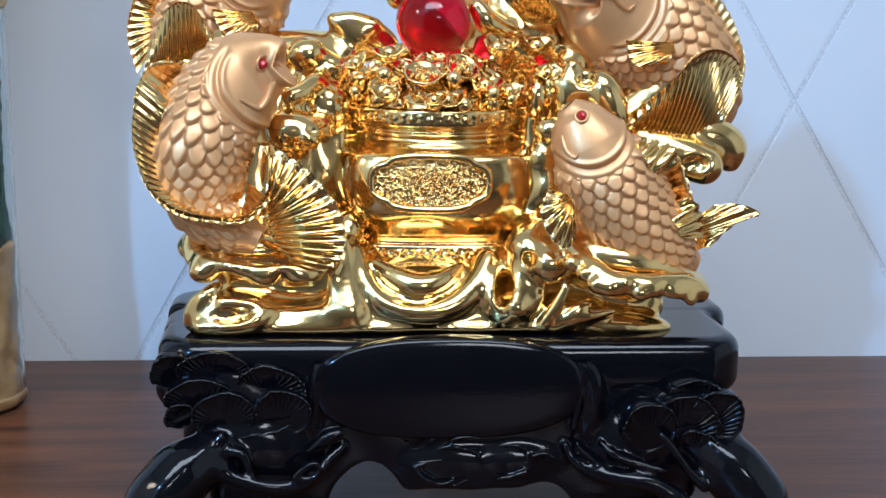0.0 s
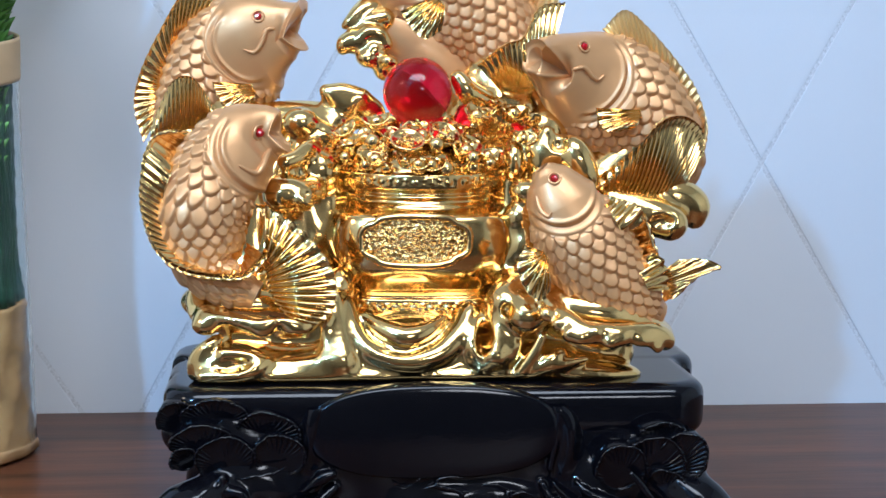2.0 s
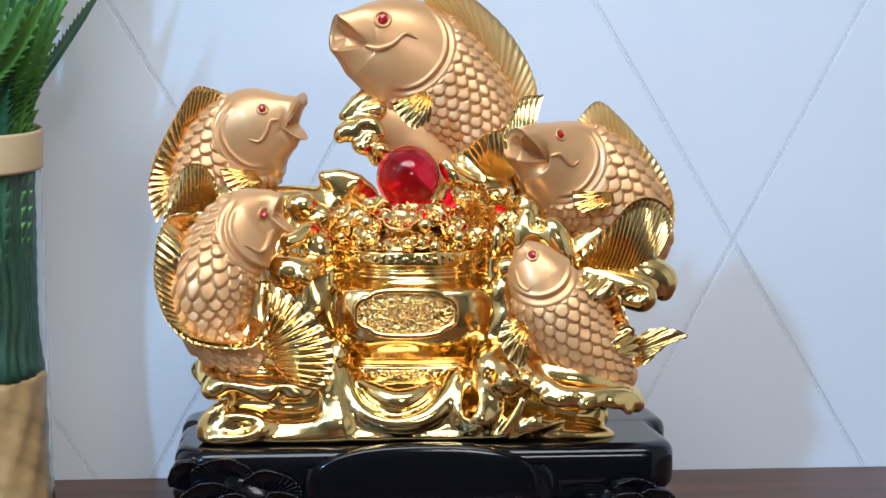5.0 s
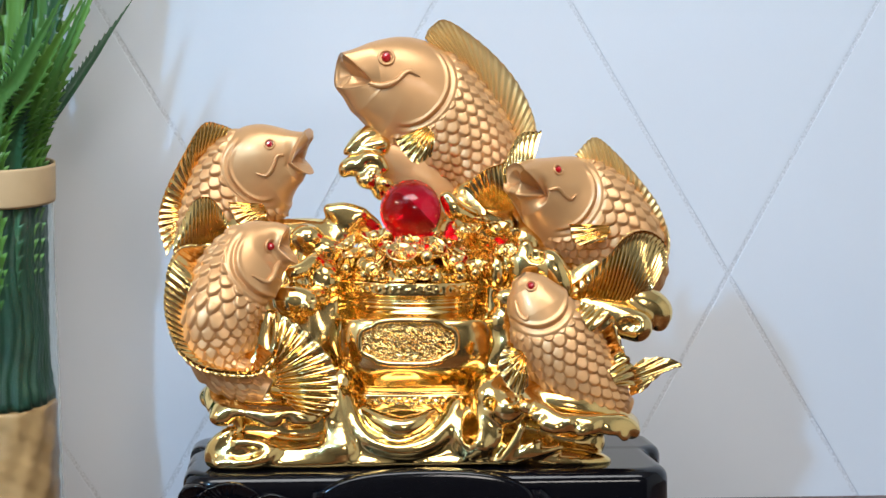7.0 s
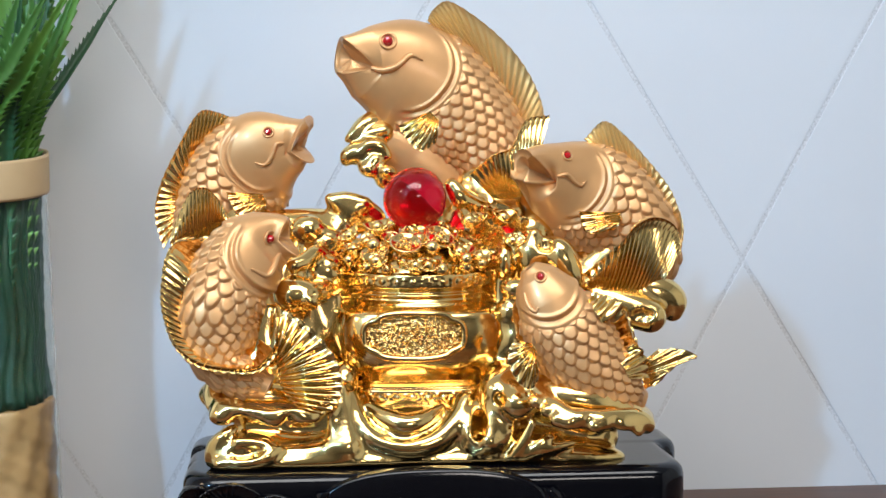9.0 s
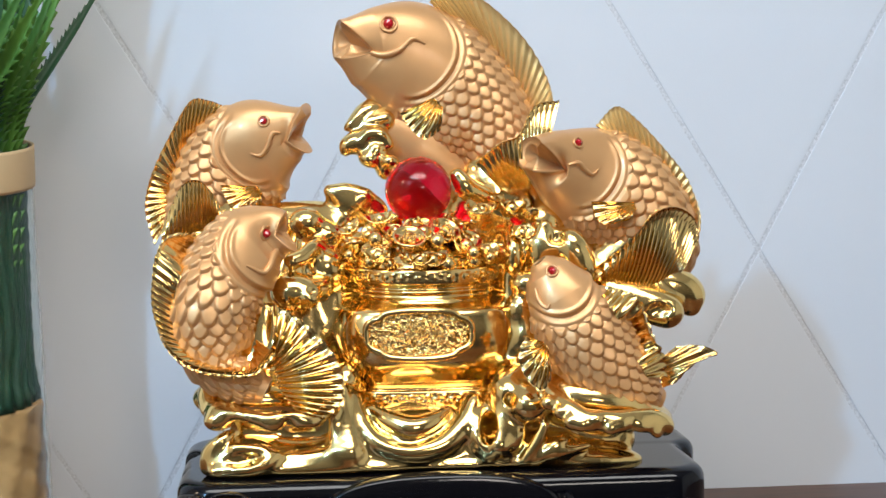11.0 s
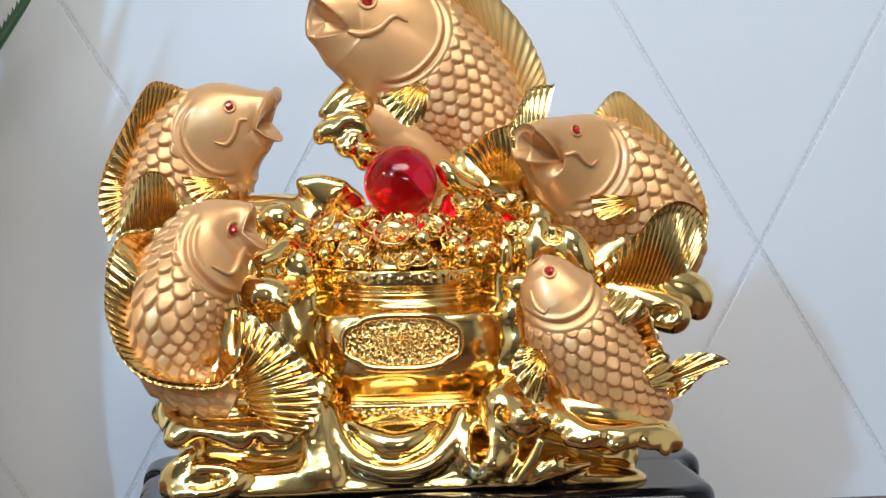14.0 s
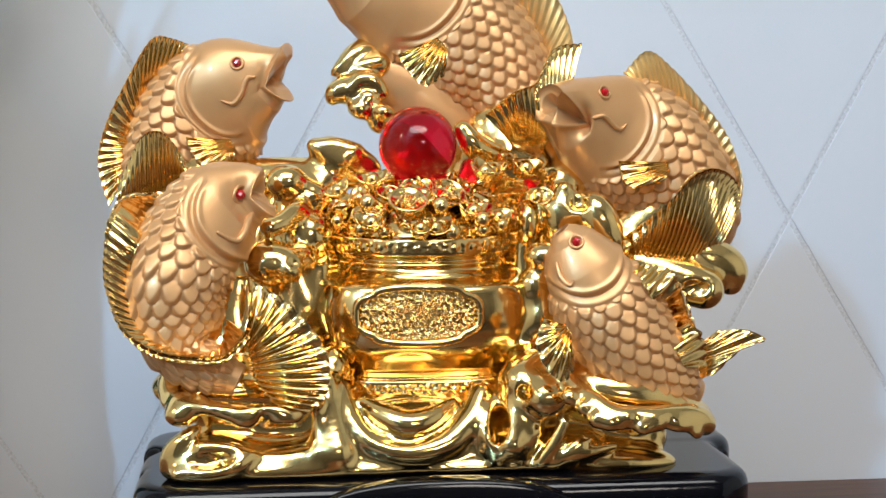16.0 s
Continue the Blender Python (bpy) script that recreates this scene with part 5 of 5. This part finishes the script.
chip = random.Random(3)
FANS = (((-0.1562, -0.033, 0.0866), 0.0117, 0.0102, 24, 12),
        ((-0.1336, -0.033, 0.0865), 0.0204, 0.0117, 2, 12),
        ((-0.0999, -0.033, 0.0764), 0.0198, 0.013, -18, 12),
        ((-0.1411, -0.037, 0.0713), 0.0191, 0.0123, 4, 12),
        ((-0.127, -0.037, 0.0613), 0.0185, 0.0148, 6, 12),
        ((-0.0945, -0.037, 0.0627), 0.0167, 0.0142, -8, 12),
        ((-0.1512, -0.037, 0.0616), 0.0086, 0.008, 30, 12),
        ((0.1421, -0.041, 0.0709), 0.0169, 0.0112, -8, 18),
        ((0.1515, -0.045, 0.0592), 0.0156, 0.0187, -38, 18),
        ((0.1361, -0.045, 0.0567), 0.0187, 0.0175, -30, 18),
        ((0.1147, -0.045, 0.0542), 0.0163, 0.0156, 6, 18),
        ((0.1434, -0.045, 0.0415), 0.0138, 0.0106, -40, 18))
for p, rx, rz, spin, hatch in FANS:
    geo = fan_geo(p, rx, rz, spin, p[0] * 90, hatch)
    fan = part("pine_fan", geo, BLACK, stand, "carved pine-needle fan")
    edge = geo[0].reshape(40, 300, 3)[33]
    turns = [i % 300 for i in range(-10, 162, 4)]
    part("rim", tube([edge[i] + np.array([chip.gauss(0, 0.0002), -0.0003 + chip.gauss(0, 0.0003), chip.gauss(0, 0.0002)]) for i in turns], 0.0009, 130, 7), BLACK, fan)

# ---- the vase with its plant ----
VX, VY = -0.3315, 0.211
vase = thing("plant_vase", "clear cylinder vase with tan bands, on the table", "vase")


def leaning(geo, low=0.02):
    """The rings of the vase dip a little towards the room."""
    v, f = geo
    v = np.array(v, float)
    v[:, 2] += (v[:, 1] - VY) * 0.13 * np.clip((v[:, 2] - low) / 0.08, 0, 1)
    return v, f


body = [(0.0522, 0.0118)] + [(0.0538 - 0.0077 * k / 12, 0.0118 + 0.2892 * k / 12) for k in range(13)] + [(0.0455, 0.309), (0.0448, 0.309)] + [(0.0447 + 0.0075 * k / 12, 0.301 - 0.2892 * k / 12) for k in range(13)]
part("glass", leaning(lathe(body, (VX, VY), 72)), GLASS, vase, "clear tapering cylinder").visible_shadow = False
part("band", leaning(lathe([(0.0467, 0.281), (0.0480, 0.2805), (0.0483, 0.283), (0.0483, 0.309), (0.0480, 0.3115), (0.0467, 0.3115), (0.0465, 0.310), (0.0465, 0.282), (0.0467, 0.281)], (VX, VY), 72)), TAN, vase, "tan card band round the rim")


def foot_swell(z, a):
    q = np.sin(a * 13 + np.floor(z / 0.011) * 2.1) * np.sin(z / 0.011 * math.pi)
    return 0.0011 * q + 0.0007 * np.sin(a * 5 + z * 180)


part("foot", leaning(lathe([(0.001, 0.0022), (0.0515, 0.0022), (0.0532, 0.0045), (0.0533, 0.0085), (0.0528, 0.0112), (0.0502, 0.0114)] + [(0.0500 - 0.0025 * k / 40, 0.0118 + 0.1042 * k / 40) for k in range(41)] + [(0.0470, 0.1175), (0.0455, 0.1185), (0.001, 0.1185)], (VX, VY), 150, swell=foot_swell)), BURL, vase, "hammered tan filling of the lower half")

def lining_swell(z, a):
    return 0.0022 * np.abs(np.sin(a * 7 + z * 14)) + 0.0010 * np.sin(a * 31 + 2 * np.sin(z * 60)) + 0.0006 * np.sin(z * 420 + a * 5)


part("lining", leaning(lathe([(0.001, 0.1190), (0.0445, 0.1190), (0.0440, 0.126)] + [(0.0400 + 0.0040 * math.exp(-k / 3) - 0.0012 * k / 30, 0.127 + 0.165 * k / 30) for k in range(31)] + [(0.036, 0.296), (0.001, 0.297)], (VX, VY), 180, swell=lining_swell)), LINING, vase, "dark green leaf lining inside the cylinder")

plant = thing("potted_plant", "green plant with long saw-toothed leaves in the vase", "plant")


def blade_geo(points, width, teeth, face=(0, -1, 0.1), sides=(1, 1)):
    """A long keeled leaf with hooked teeth along one or both edges."""
    n = teeth * 4 + 1
    p = curve(points, n)
    u = np.linspace(0, 1, n)
    t = unit(np.gradient(p, axis=0))
    across = unit(np.cross(t, np.asarray(face, float)))
    up = np.cross(across, t)
    w = width * (0.45 + 0.55 * np.sin(math.pi * np.clip(u * 0.8 + 0.18, 0, 1))) * np.clip((1.02 - u) / 0.25, 0.05, 1)
    saw = (np.arange(n) % 4) / 4
    edge = w * (0.85 + 0.95 * saw ** 1.5)
    rows_ = []
    for k, lift in ((-1, 0.28), (-0.55, 0.05), (0, -0.25), (0.55, 0.05), (1, 0.28)):
        rows_.append(p + across * (k * (edge if abs(k) == 1 and sides[k > 0] else w))[:, None] + t * ((saw * w * 0.9) if abs(k) == 1 and sides[k > 0] else 0 * w)[:, None] + up * (lift * w)[:, None])
    rows_ += [q + up * 0.0006 for q in rows_[::-1]]
    v = np.stack(rows_, 1)
    return v.reshape(-1, 3), grid_faces(n, len(rows_), True)


rnd = random.Random(11)
for k in range(26):
    a = rnd.uniform(0, TAU)
    r = rnd.uniform(0.006, 0.026)
    x, y = VX + r * math.cos(a), VY + r * 0.75 * math.sin(a)
    out = rnd.uniform(0.03, 0.13)
    dx, dy = min(out * math.cos(a), 0.045), out * 0.42 * math.sin(a)
    tall = rnd.uniform(0.40, 0.62)
    y1 = min(y + dy, 0.322)
    line = [(x * 0.6 + VX * 0.4, y * 0.6 + VY * 0.4, 0.125), (x, y, 0.24), (x + dx * 0.25, y * 0.7 + y1 * 0.3, 0.34), (x + dx * 0.65, y * 0.3 + y1 * 0.7, 0.30 + (tall - 0.30) * 0.72), (x + dx * 1.05, y1, tall)]
    part("leaf", blade_geo(line, rnd.uniform(0.0060, 0.0085), 32), LEAVES[k % 3], plant)
# the long leaf that leans along the wall, and those at the near side
part("leaf", blade_geo([(VX + 0.006, VY + 0.012, 0.20), (-0.3049, 0.236, 0.3211), (-0.2965, 0.262, 0.344), (-0.276, 0.276, 0.3777), (-0.2558, 0.285, 0.4099), (-0.2278, 0.292, 0.4527)], 0.0046, 34, sides=(1, 0)), LEAVES[2], plant)
for p, q, m in (((-0.3078, 0.25, 0.3155), (-0.2826, 0.25, 0.394), 0), ((-0.3114, 0.245, 0.3156), (-0.2654, 0.235, 0.4274), 0), ((-0.3177, 0.24, 0.3157), (-0.275, 0.225, 0.4106), 1), ((-0.3248, 0.235, 0.3158), (-0.285, 0.215, 0.4011), 0), ((-0.3159, 0.25, 0.3156), (-0.2954, 0.23, 0.4019), 2), ((-0.3324, 0.24, 0.3158), (-0.2966, 0.21, 0.3919), 1), ((-0.3314, 0.225, 0.3302), (-0.2772, 0.2, 0.4133), 0), ((-0.3345, 0.22, 0.3436), (-0.2884, 0.19, 0.4169), 1), ((-0.3204, 0.23, 0.3158), (-0.305, 0.21, 0.4051), 2)):
    p, q = (Vector((-0.0878 + (k.x + 0.0878) * 0.958, k.y - 0.051, 0.320 + (k.z - 0.320) * 0.958)) for k in (Vector(p), Vector(q)))
    part("leaf", blade_geo([(VX + 0.01, VY - 0.01, 0.126), (p.x - 0.004, p.y, 0.22), p, p.lerp(q, 0.55), q + (q - p) * 0.45], 0.0078, 34), LEAVES[m], plant)
# unseen leaves that arch over above, added to shade the wall
for dx, dy, top, out, m in ((0.010, -0.006, 0.60, 0.13, 0), (0.004, 0.010, 0.62, 0.10, 1), (-0.004, -0.012, 0.66, 0.16, 2), (0.000, 0.004, 0.64, 0.19, 1), (0.012, 0.006, 0.57, 0.07, 0)):
    line = [(VX + dx * 0.5, VY + dy * 0.5, 0.27), (VX + dx, VY + dy, 0.40), (VX + dx + out * 0.25, VY + dy * 2, top - 0.03), (VX + dx + out * 0.6, VY + dy * 3, top), (VX + dx + out, VY + dy * 4, top - 0.07)]
    part("leaf", blade_geo(line, 0.0085, 36), LEAVES[m], plant)
